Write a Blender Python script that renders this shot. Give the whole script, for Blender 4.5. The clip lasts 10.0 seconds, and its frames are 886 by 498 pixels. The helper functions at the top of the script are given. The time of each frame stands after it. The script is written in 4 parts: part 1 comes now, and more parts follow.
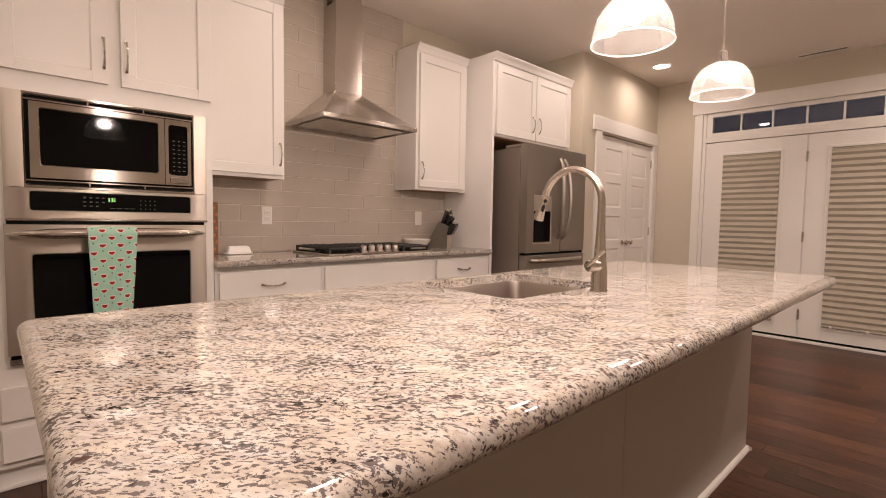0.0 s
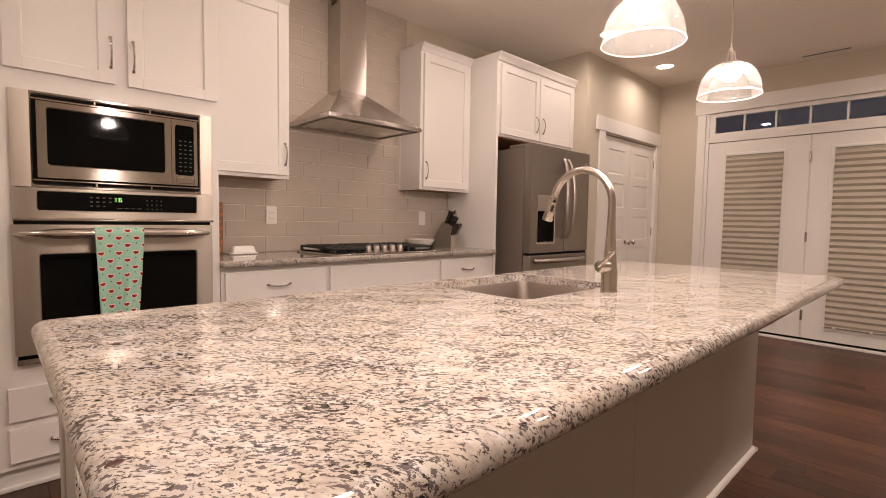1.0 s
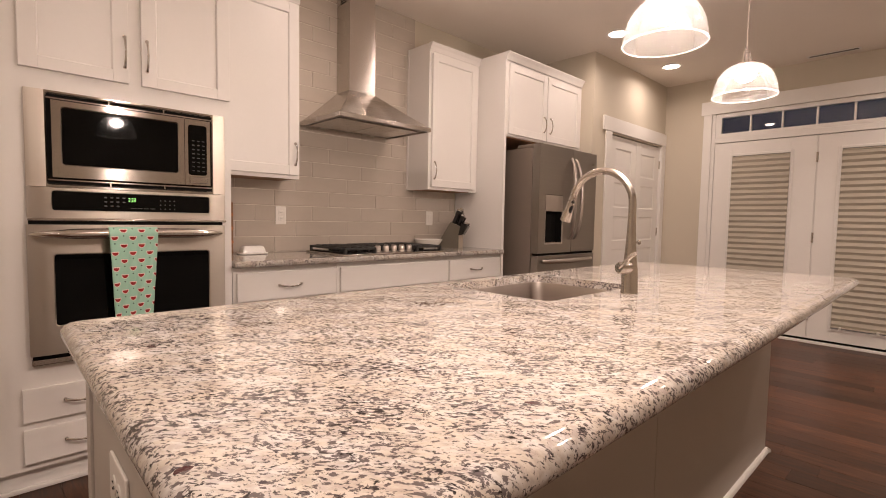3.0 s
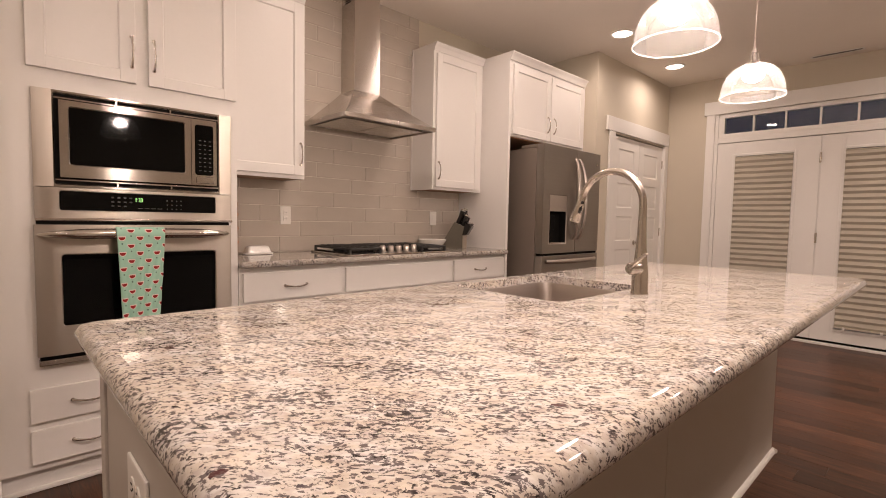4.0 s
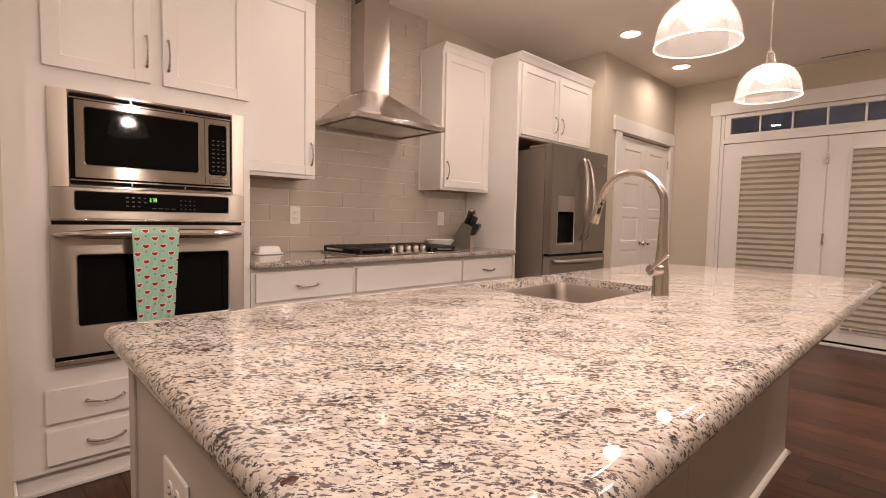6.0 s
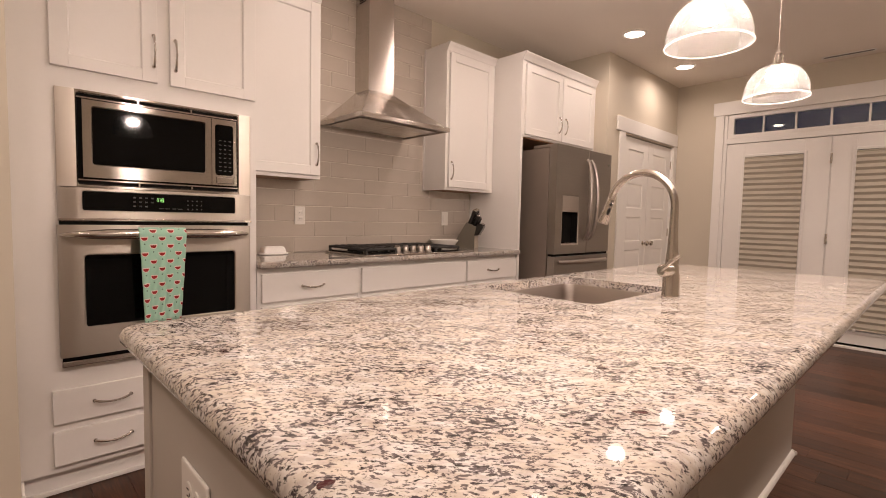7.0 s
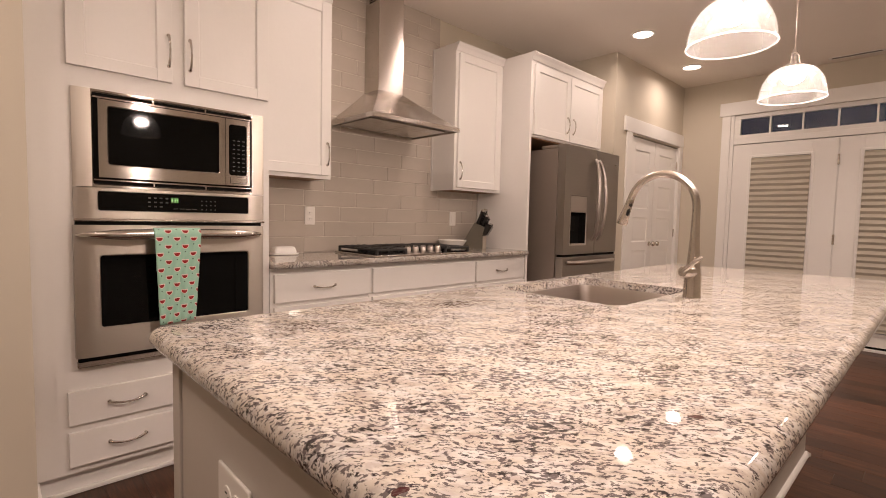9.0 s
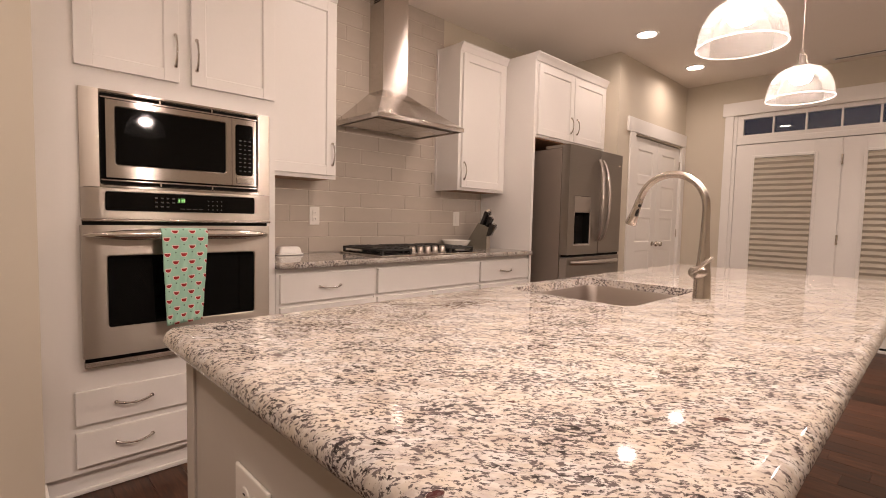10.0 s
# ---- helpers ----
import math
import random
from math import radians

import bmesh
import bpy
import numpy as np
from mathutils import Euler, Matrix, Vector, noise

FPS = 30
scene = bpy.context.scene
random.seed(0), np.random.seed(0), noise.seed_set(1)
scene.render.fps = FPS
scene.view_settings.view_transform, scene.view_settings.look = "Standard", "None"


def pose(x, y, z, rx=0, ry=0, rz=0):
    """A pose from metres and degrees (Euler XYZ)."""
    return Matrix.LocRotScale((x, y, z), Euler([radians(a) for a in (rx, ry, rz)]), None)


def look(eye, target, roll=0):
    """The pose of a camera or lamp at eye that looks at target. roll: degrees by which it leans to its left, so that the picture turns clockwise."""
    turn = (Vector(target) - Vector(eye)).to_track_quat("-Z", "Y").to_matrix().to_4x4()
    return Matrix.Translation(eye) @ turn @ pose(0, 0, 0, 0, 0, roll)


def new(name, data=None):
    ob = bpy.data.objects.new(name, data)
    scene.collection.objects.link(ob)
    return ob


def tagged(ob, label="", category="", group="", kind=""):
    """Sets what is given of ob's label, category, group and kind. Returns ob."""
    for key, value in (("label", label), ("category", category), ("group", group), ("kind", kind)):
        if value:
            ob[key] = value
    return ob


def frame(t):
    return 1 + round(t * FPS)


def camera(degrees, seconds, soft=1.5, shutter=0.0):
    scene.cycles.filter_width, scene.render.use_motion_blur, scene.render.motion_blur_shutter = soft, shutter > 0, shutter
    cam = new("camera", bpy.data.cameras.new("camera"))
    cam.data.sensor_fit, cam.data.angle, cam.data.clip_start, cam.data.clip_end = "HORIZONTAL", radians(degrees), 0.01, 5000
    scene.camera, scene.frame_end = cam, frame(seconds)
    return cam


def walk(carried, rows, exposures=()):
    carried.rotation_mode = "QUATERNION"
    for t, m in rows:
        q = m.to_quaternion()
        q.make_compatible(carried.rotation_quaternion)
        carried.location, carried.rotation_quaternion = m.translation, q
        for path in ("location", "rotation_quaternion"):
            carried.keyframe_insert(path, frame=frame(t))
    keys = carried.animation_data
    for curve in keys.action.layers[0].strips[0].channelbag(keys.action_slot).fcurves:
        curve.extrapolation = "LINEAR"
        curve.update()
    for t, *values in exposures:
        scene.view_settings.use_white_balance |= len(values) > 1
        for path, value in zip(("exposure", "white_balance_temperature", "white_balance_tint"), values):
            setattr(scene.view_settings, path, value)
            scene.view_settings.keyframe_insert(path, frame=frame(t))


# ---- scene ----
cam = camera(85.60, 10.0, soft=0.95)
PATH = [
    (0.0, (0.1366, 0.0483, 1.1417), (1.5090, 1.4977, 1.0217), 0.91),
    (1.0, (0.1139, 0.0734, 1.1433), (1.4874, 1.5221, 1.0224), 0.95),
    (2.0, (0.0913, 0.0986, 1.1449), (1.4658, 1.5466, 1.0230), 0.99),
    (3.0, (0.0687, 0.1239, 1.1464), (1.4441, 1.5712, 1.0236), 1.04),
    (4.0, (0.0461, 0.1492, 1.1478), (1.4223, 1.5959, 1.0243), 1.08),
    (5.0, (0.0236, 0.1746, 1.1491), (1.4004, 1.6207, 1.0249), 1.12),
    (6.0, (0.0012, 0.2001, 1.1503), (1.3784, 1.6456, 1.0256), 1.16),
    (7.0, (-0.0213, 0.2256, 1.1514), (1.3564, 1.6706, 1.0262), 1.20),
    (8.0, (-0.0436, 0.2512, 1.1524), (1.3342, 1.6957, 1.0269), 1.24),
    (9.0, (-0.0659, 0.2769, 1.1533), (1.3120, 1.7210, 1.0276), 1.28),
    (9.8, (-0.0837, 0.2974, 1.1540), (1.2942, 1.7412, 1.0281), 1.31),
    (10.0, (-0.0864, 0.3005, 1.1541), (1.2915, 1.7443, 1.0282), 1.31),
]
walk(cam, [(t, look(eye, target, roll)) for t, eye, target, roll in PATH])

# ---- light ----
LAMP = (1.0, 0.785, 0.682)
world = bpy.data.worlds.new("dusk")
world.use_nodes = True
world.node_tree.nodes["Background"].inputs["Color"].default_value = (0.30, 0.42, 0.80, 1)
world.node_tree.nodes["Background"].inputs["Strength"].default_value = 0.06
scene.world = world
# First three are known cans; the rest are unseen, added to brighten the room.
CANS_AND_FILLS = [(5.15, 2.15), (3.98, 2.135), (2.81, 2.14), (1.64, 2.14), (-0.70, 2.14), (-0.9, 1.0), (-0.5, -0.35), (1.1, -0.35), (2.7, -0.35), (4.3, -0.35), (5.4, -0.35)]
KITCHEN_POWER, FILL_POWER = 6.0, 13.0
for x, y in CANS_AND_FILLS:
    lamp = bpy.data.lights.new("can_or_fill_lamp", "AREA")
    lamp.shape, lamp.size, lamp.energy, lamp.color, lamp.spread = "DISK", 0.12, (KITCHEN_POWER if y > 2 else FILL_POWER), LAMP, math.radians(165)
    new("can_or_fill_lamp", lamp).matrix_world = pose(x, y, 2.722)
scene.view_settings.exposure = -0.11

# ---- helpers ----
ORIGIN = {}


def thing(name, at, label, category, group="", kind=""):
    """An Empty at the base of a thing, that parents its parts."""
    ob = new(name)
    ob.empty_display_size = 0.05
    ob.location = at
    ORIGIN[ob.name] = Vector(at)
    return tagged(ob, label, category, group, kind)


def mesh_of(name, bm, material, smooth=True):
    me = bpy.data.meshes.new(name)
    bm.normal_update()
    bm.to_mesh(me)
    bm.free()
    me.materials.append(material)
    if smooth:
        me.polygons.foreach_set("use_smooth", [True] * len(me.polygons))
        me.set_sharp_from_angle(angle=math.radians(38))
        me.polygons.foreach_set("use_smooth", [max(abs(c) for c in p.normal) < 0.99999 for p in me.polygons])
    return me


def part(name, bm, material, parent, label="", kind=""):
    """One mesh, given in world places, under a thing or a part."""
    o = ORIGIN[parent.name]
    bmesh.ops.translate(bm, vec=-o, verts=bm.verts)
    ob = new(name, mesh_of(name, bm, material))
    ob.parent = parent
    ORIGIN[ob.name] = o
    return tagged(ob, label, kind=kind)


def single(name, bm, material, label, category="", group="", kind=""):
    """A top-level thing of one mesh; its origin stays at the world's zero."""
    ob = new(name, mesh_of(name, bm, material))
    ORIGIN[ob.name] = Vector((0, 0, 0))
    return tagged(ob, label, category, group, kind)


def box(bm, x0, x1, y0, y1, z0, z1, bevel=0.0, seg=2):
    m = Matrix.LocRotScale(((x0 + x1) / 2, (y0 + y1) / 2, (z0 + z1) / 2), None, (abs(x1 - x0), abs(y1 - y0), abs(z1 - z0)))
    made = bmesh.ops.create_cube(bm, size=1.0, matrix=m)["verts"]
    if bevel:
        edges = list({e for v in made for e in v.link_edges})
        bmesh.ops.bevel(bm, geom=edges, offset=bevel, segments=seg, profile=0.5, affect="EDGES")
    return bm


def B(x0, x1, y0, y1, z0, z1, bevel=0.0, seg=2):
    return box(bmesh.new(), x0, x1, y0, y1, z0, z1, bevel, seg)


def loft(bm, loops, closed=True, cap=(False, False)):
    rows = [[bm.verts.new(p) for p in loop] for loop in loops]
    n = len(rows[0])
    for a, b in zip(rows, rows[1:]):
        for i in range(n if closed else n - 1):
            j = (i + 1) % n
            bm.faces.new((a[i], a[j], b[j], b[i]))
    if cap[0]:
        bm.faces.new(rows[0][::-1])
    if cap[1]:
        bm.faces.new(rows[-1])
    return rows


def fix(bm):
    bmesh.ops.recalc_face_normals(bm, faces=bm.faces)
    return bm


def tube(bm, points, radii, seg=12, flat=1.0):
    """A round bar along points; flat squeezes it along its second axis."""
    pts = [Vector(p) for p in points]
    if not isinstance(radii, (list, tuple)):
        radii = [radii] * len(pts)
    side = None
    loops = []
    for i, p in enumerate(pts):
        d = (pts[min(i + 1, len(pts) - 1)] - pts[max(i - 1, 0)]).normalized()
        if side is None:
            side = d.orthogonal().normalized()
        side = (side - d * side.dot(d)).normalized()
        up = d.cross(side)
        loops.append([p + radii[i] * (side * math.cos(a) + up * flat * math.sin(a)) for a in (2 * math.pi * k / seg for k in range(seg))])
    loft(bm, loops, True, (True, True))
    return fix(bm)


def lathe(bm, profile, x, y, seg=32, cap=(False, False)):
    loft(bm, [[(x + r * math.cos(a), y + r * math.sin(a), z) for a in (2 * math.pi * k / seg for k in range(seg))] for r, z in profile], True, cap)
    return fix(bm)


def disc_y(bm, x, y, z, r, depth, seg=20):
    """A short round bar along y whose front is at y."""
    loops = []
    for rr, yy in ((r * 0.9, y), (r, y + depth * 0.15), (r, y + depth)):
        loops.append([(x + rr * math.cos(a), yy, z + rr * math.sin(a)) for a in (2 * math.pi * k / seg for k in range(seg))])
    loft(bm, loops, True, (True, True))
    return fix(bm)


def round_rect(x0, x1, y0, y1, r, n=8):
    pts = []
    for cx, cy, a0 in ((x1 - r, y1 - r, 0), (x0 + r, y1 - r, 90), (x0 + r, y0 + r, 180), (x1 - r, y0 + r, 270)):
        for k in range(n + 1):
            a = math.radians(a0 + 90 * k / n)
            pts.append((cx + r * math.cos(a), cy + r * math.sin(a)))
    return pts


def framed_hole(bm, outer, inner, y0, y1):
    """A plate in the xz plane with a hole: outer and inner are (x0, x1, z0, z1), inner rounded."""
    ox0, ox1, oz0, oz1 = outer
    ring = [(ox0, oz0), (ox1, oz0), (ox1, oz1), (ox0, oz1)]
    wide = (inner[0] - 0.004, inner[1] + 0.004, inner[2] - 0.004, inner[3] + 0.004)
    front, hole = round_rect(*wide, 0.014, 6), round_rect(*inner, 0.010, 6)
    sides = []
    for y, h in ((y0, front), (y1, hole)):
        a = [bm.verts.new((x, y, z)) for x, z in ring]
        b = [bm.verts.new((x, y, z)) for x, z in h]
        edges = [bm.edges.new((l[i], l[(i + 1) % len(l)])) for l in (a, b) for i in range(len(l))]
        bmesh.ops.triangle_fill(bm, edges=edges, use_beauty=True)
        sides.append((a, b))
    mid = [bm.verts.new((x, y0 + 0.004, z)) for x, z in hole]
    for l0, l1 in ((sides[0][0], sides[1][0]), (sides[0][1], mid), (mid, sides[1][1])):
        for i in range(len(l0)):
            j = (i + 1) % len(l0)
            bm.faces.new((l0[i], l0[j], l1[j], l1[i]))
    return fix(bm)


# ---- materials ----
def nodes_of(name):
    m = bpy.data.materials.new(name)
    m.use_nodes = True
    t = m.node_tree
    return m, t, t.nodes["Principled BSDF"]


def add(t, kind, **values):
    n = t.nodes.new(kind)
    for k, v in values.items():
        n.inputs[k].default_value = v
    return n


def place(t, scale=(1, 1, 1)):
    c = t.nodes.new("ShaderNodeTexCoord")
    m = t.nodes.new("ShaderNodeMapping")
    m.inputs["Scale"].default_value = scale
    t.links.new(c.outputs["Object"], m.inputs["Vector"])
    return m.outputs["Vector"]


def nz(t, vec, scale, detail=3.0, rough=0.55, distort=0.0):
    n = add(t, "ShaderNodeTexNoise", Scale=scale, Detail=detail, Roughness=rough, Distortion=distort)
    t.links.new(vec, n.inputs["Vector"])
    return n.outputs["Fac"]


def ramp(t, fac, stops):
    r = t.nodes.new("ShaderNodeValToRGB")
    e = r.color_ramp.elements
    e[0].position, e[0].color = stops[0][0], (*stops[0][1], 1)
    e[1].position, e[1].color = stops[-1][0], (*stops[-1][1], 1)
    for p, c in stops[1:-1]:
        x = e.new(p)
        x.color = (*c, 1)
    t.links.new(fac, r.inputs["Fac"])
    return r.outputs["Color"]


def mix(t, fac, a, b, blend="MIX"):
    n = t.nodes.new("ShaderNodeMix")
    n.data_type, n.blend_type = "RGBA", blend
    for sock, v in ((n.inputs["Factor"], fac), (n.inputs["A"], a), (n.inputs["B"], b)):
        if hasattr(v, "links"):
            t.links.new(v, sock)
        elif isinstance(v, tuple):
            sock.default_value = (*v, 1)
        else:
            sock.default_value = v
    return n.outputs["Result"]


def calc(t, op, a, b=0.0):
    n = t.nodes.new("ShaderNodeMath")
    n.operation = op
    for i, v in enumerate((a, b)):
        if hasattr(v, "links"):
            t.links.new(v, n.inputs[i])
        else:
            n.inputs[i].default_value = v
    return n.outputs["Value"]


def bump(t, bsdf, height, strength, distance):
    b = add(t, "ShaderNodeBump", Strength=strength, Distance=distance)
    t.links.new(height, b.inputs["Height"])
    t.links.new(b.outputs["Normal"], bsdf.inputs["Normal"])


def shade3(c, k):
    return tuple(min(1.0, v * k) for v in c)


def plain(name, colour, rough=0.5, metal=0.0, vary=0.05, scale=5.0, grain=180.0, relief=0.03, spec=0.5, coat=0.0):
    """Paint, plastic or the like: blotches at two scales, a fine relief and uneven gloss."""
    m, t, b = nodes_of(name)
    v = place(t)
    big, fine = nz(t, v, scale, 4), nz(t, v, grain, 2)
    c = ramp(t, big, [(0.3, shade3(colour, 1 - vary)), (0.7, shade3(colour, 1 + vary))])
    c = mix(t, 0.25, c, ramp(t, fine, [(0.35, shade3(colour, 1 - vary)), (0.65, shade3(colour, 1 + vary))]))
    t.links.new(c, b.inputs["Base Color"])
    r = calc(t, "MULTIPLY_ADD", big, 0.12)
    t.nodes[-1].inputs[2].default_value = rough - 0.06
    t.links.new(r, b.inputs["Roughness"])
    b.inputs["Metallic"].default_value = metal
    b.inputs["Specular IOR Level"].default_value = spec
    b.inputs["Coat Weight"].default_value = coat
    b.inputs["Coat Roughness"].default_value = 0.06
    bump(t, b, fine, relief, 0.002)
    return m


def brushed(name, colour, rough, stretch, aniso=0.5, relief=0.04):
    """Brushed metal: a grain drawn out along one axis."""
    m, t, b = nodes_of(name)
    v = place(t, stretch)
    g, s = nz(t, v, 1.0, 3, 0.7), nz(t, place(t), 4.0, 3)
    t.links.new(ramp(t, g, [(0.3, shade3(colour, 0.97)), (0.7, shade3(colour, 1.03))]), b.inputs["Base Color"])
    r = calc(t, "ADD", calc(t, "MULTIPLY", g, 0.05), calc(t, "MULTIPLY", s, 0.10))
    r = calc(t, "ADD", r, rough - 0.075)
    t.links.new(r, b.inputs["Roughness"])
    b.inputs["Metallic"].default_value = 1.0
    b.inputs["Anisotropic"].default_value = aniso
    b.inputs["Anisotropic Rotation"].default_value = 0.25
    tan = t.nodes.new("ShaderNodeTangent")
    tan.direction_type, tan.axis = "RADIAL", "Z"
    t.links.new(tan.outputs["Tangent"], b.inputs["Tangent"])
    bump(t, b, g, relief, 0.0005)
    return m


def glow(name, colour, strength):
    m, t, b = nodes_of(name)
    b.inputs["Base Color"].default_value = (0.8, 0.8, 0.8, 1)
    b.inputs["Emission Color"].default_value = (*colour, 1)
    b.inputs["Emission Strength"].default_value = strength
    return m


def granite():
    """Cream stone: tan and pale clouds, grey quartz, ragged charcoal flakes in drifts, a few garnets."""
    m, t, b = nodes_of("granite")
    turn = t.nodes.new("ShaderNodeMapping")
    turn.inputs["Rotation"].default_value = (0, 0, math.radians(48))
    t.links.new(t.nodes.new("ShaderNodeTexCoord").outputs["Object"], turn.inputs["Vector"])
    draw = t.nodes.new("ShaderNodeMapping")
    draw.inputs["Scale"].default_value = (0.66, 1.12, 1.0)
    t.links.new(turn.outputs["Vector"], draw.inputs["Vector"])
    v = draw.outputs["Vector"]
    wob = add(t, "ShaderNodeTexNoise", Scale=26.0, Detail=3.0)
    t.links.new(v, wob.inputs["Vector"])
    bent = t.nodes.new("ShaderNodeMix")
    bent.data_type = "VECTOR"
    bent.inputs["Factor"].default_value = 0.02
    t.links.new(v, bent.inputs["A"])
    t.links.new(wob.outputs["Color"], bent.inputs["B"])
    w = bent.outputs["Result"]
    drift = nz(t, v, 12, 3, 0.6)
    c = ramp(t, nz(t, w, 46, 5, 0.62), [(0.30, (0.38, 0.33, 0.28)), (0.47, (0.49, 0.45, 0.40)), (0.66, (0.57, 0.553, 0.535))])
    c = mix(t, ramp(t, nz(t, w, 13, 4, 0.6), [(0.46, (0, 0, 0)), (0.64, (0.7, 0.7, 0.7))]), c, (0.53, 0.465, 0.385))
    quartz = calc(t, "ADD", nz(t, w, 74, 4, 0.62, 0.3), calc(t, "MULTIPLY", drift, 0.20))
    c = mix(t, ramp(t, quartz, [(0.58, (0, 0, 0)), (0.70, (0.40, 0.40, 0.40))]), c, (0.29, 0.245, 0.24))
    fleck = calc(t, "ADD", nz(t, w, 175, 3, 0.6, 0.3), calc(t, "MULTIPLY", drift, 0.22))
    c = mix(t, ramp(t, fleck, [(0.642, (0, 0, 0)), (0.686, (0.88, 0.88, 0.88))]), c, (0.070, 0.055, 0.057))
    flake = calc(t, "ADD", nz(t, w, 122, 5, 0.66, 0.25), calc(t, "MULTIPLY", drift, 0.30))
    tone = ramp(t, nz(t, v, 55, 2), [(0.50, (0.018, 0.014, 0.016)), (0.68, (0.075, 0.058, 0.068))])
    c = mix(t, ramp(t, flake, [(0.728, (0, 0, 0)), (0.772, (0.97, 0.97, 0.97))]), c, tone)
    spots = add(t, "ShaderNodeTexVoronoi", Scale=36.0, Randomness=1.0)
    t.links.new(w, spots.inputs["Vector"])
    pick = t.nodes.new("ShaderNodeSeparateColor")
    t.links.new(spots.outputs["Color"], pick.inputs["Color"])
    near = calc(t, "LESS_THAN", calc(t, "ADD", spots.outputs["Distance"], calc(t, "MULTIPLY", calc(t, "SUBTRACT", nz(t, v, 150, 3), 0.5), 0.25)), calc(t, "MULTIPLY", pick.outputs["Green"], 0.30))
    few = calc(t, "MULTIPLY", near, calc(t, "GREATER_THAN", pick.outputs["Red"], 0.91))
    c = mix(t, calc(t, "MULTIPLY", few, 0.92), c, (0.060, 0.017, 0.018))
    t.links.new(c, b.inputs["Base Color"])
    b.inputs["Roughness"].default_value = 0.045
    b.inputs["Specular IOR Level"].default_value = 0.42
    bump(t, b, nz(t, v, 25, 2), 0.005, 0.002)
    return m


def planks():
    m, t, b = nodes_of("floor_wood")
    info = t.nodes.new("ShaderNodeObjectInfo")
    v = place(t, (1, 0.09, 1))
    shift = t.nodes.new("ShaderNodeVectorMath")
    shift.operation = "ADD"
    t.links.new(v, shift.inputs[0])
    t.links.new(calc(t, "MULTIPLY", info.outputs["Random"], 40.0), shift.inputs[1])
    w = shift.outputs["Vector"]
    grain, fine = nz(t, w, 52, 6, 0.68, 0.7), nz(t, w, 210, 3)
    c = ramp(t, grain, [(0.30, (0.022, 0.008, 0.004)), (0.5, (0.090, 0.033, 0.016)), (0.70, (0.205, 0.086, 0.044))])
    c = mix(t, 0.25, c, ramp(t, fine, [(0.3, (0.03, 0.014, 0.009)), (0.7, (0.12, 0.06, 0.036))]))
    k = calc(t, "MULTIPLY_ADD", info.outputs["Random"], 0.75)
    t.nodes[-1].inputs[2].default_value = 0.44
    hsv = t.nodes.new("ShaderNodeHueSaturation")
    t.links.new(c, hsv.inputs["Color"])
    t.links.new(k, hsv.inputs["Value"])
    t.links.new(hsv.outputs["Color"], b.inputs["Base Color"])
    r = calc(t, "MULTIPLY_ADD", grain, 0.2)
    t.nodes[-1].inputs[2].default_value = 0.27
    t.links.new(r, b.inputs["Roughness"])
    b.inputs["Specular IOR Level"].default_value = 0.32
    bump(t, b, grain, 0.12, 0.002)
    return m


def seeded_glass(name, cover):
    """Clear glass full of small bubbles: the bubbles scatter the lamp's light, the rest lets it through, with a trace
    of milk that imitates the bulb's glare.
    """
    m, t, b = nodes_of(name)
    out = t.nodes["Material Output"]
    t.nodes.remove(b)
    v = place(t)
    vor = add(t, "ShaderNodeTexVoronoi", Scale=165.0, Randomness=1.0)
    t.links.new(v, vor.inputs["Vector"])
    bubbles = ramp(t, calc(t, "ADD", vor.outputs["Distance"], calc(t, "MULTIPLY", nz(t, v, 150, 2), 0.35)), [(cover, (1, 1, 1)), (cover + 0.05, (0, 0, 0))])
    clear = add(t, "ShaderNodeBsdfTransparent", Color=(0.93, 0.94, 0.94, 1))
    gloss = add(t, "ShaderNodeBsdfGlossy", Roughness=0.03)
    fres = add(t, "ShaderNodeFresnel", IOR=1.45)
    g = t.nodes.new("ShaderNodeMixShader")
    t.links.new(calc(t, "MULTIPLY", fres.outputs["Fac"], 0.6), g.inputs[0])
    t.links.new(clear.outputs[0], g.inputs[1])
    t.links.new(gloss.outputs[0], g.inputs[2])
    milk = add(t, "ShaderNodeBsdfTranslucent", Color=(0.9, 0.88, 0.86, 1))
    white = add(t, "ShaderNodeBsdfDiffuse", Color=(0.9, 0.88, 0.86, 1))
    s = add(t, "ShaderNodeMixShader", Fac=0.5)
    t.links.new(milk.outputs[0], s.inputs[1])
    t.links.new(white.outputs[0], s.inputs[2])
    f = t.nodes.new("ShaderNodeMixShader")
    t.links.new(calc(t, "MULTIPLY_ADD", bubbles, 0.18), f.inputs[0])
    # Base weight: faint milk over all the glass stands in for glare.
    t.nodes[-1].inputs[2].default_value = 0.0028
    t.links.new(g.outputs[0], f.inputs[1])
    t.links.new(s.outputs[0], f.inputs[2])
    t.links.new(f.outputs[0], out.inputs["Surface"])
    return m


def pane_glass():
    m, t, b = nodes_of("pane_glass")
    out = t.nodes["Material Output"]
    t.nodes.remove(b)
    clear = add(t, "ShaderNodeBsdfTransparent", Color=(0.82, 0.85, 0.86, 1))
    gloss = add(t, "ShaderNodeBsdfGlossy", Roughness=0.01)
    fres = add(t, "ShaderNodeFresnel", IOR=1.5)
    g = t.nodes.new("ShaderNodeMixShader")
    t.links.new(calc(t, "ADD", fres.outputs["Fac"], 0.04), g.inputs[0])
    t.links.new(clear.outputs[0], g.inputs[1])
    t.links.new(gloss.outputs[0], g.inputs[2])
    t.links.new(g.outputs[0], out.inputs["Surface"])
    return m


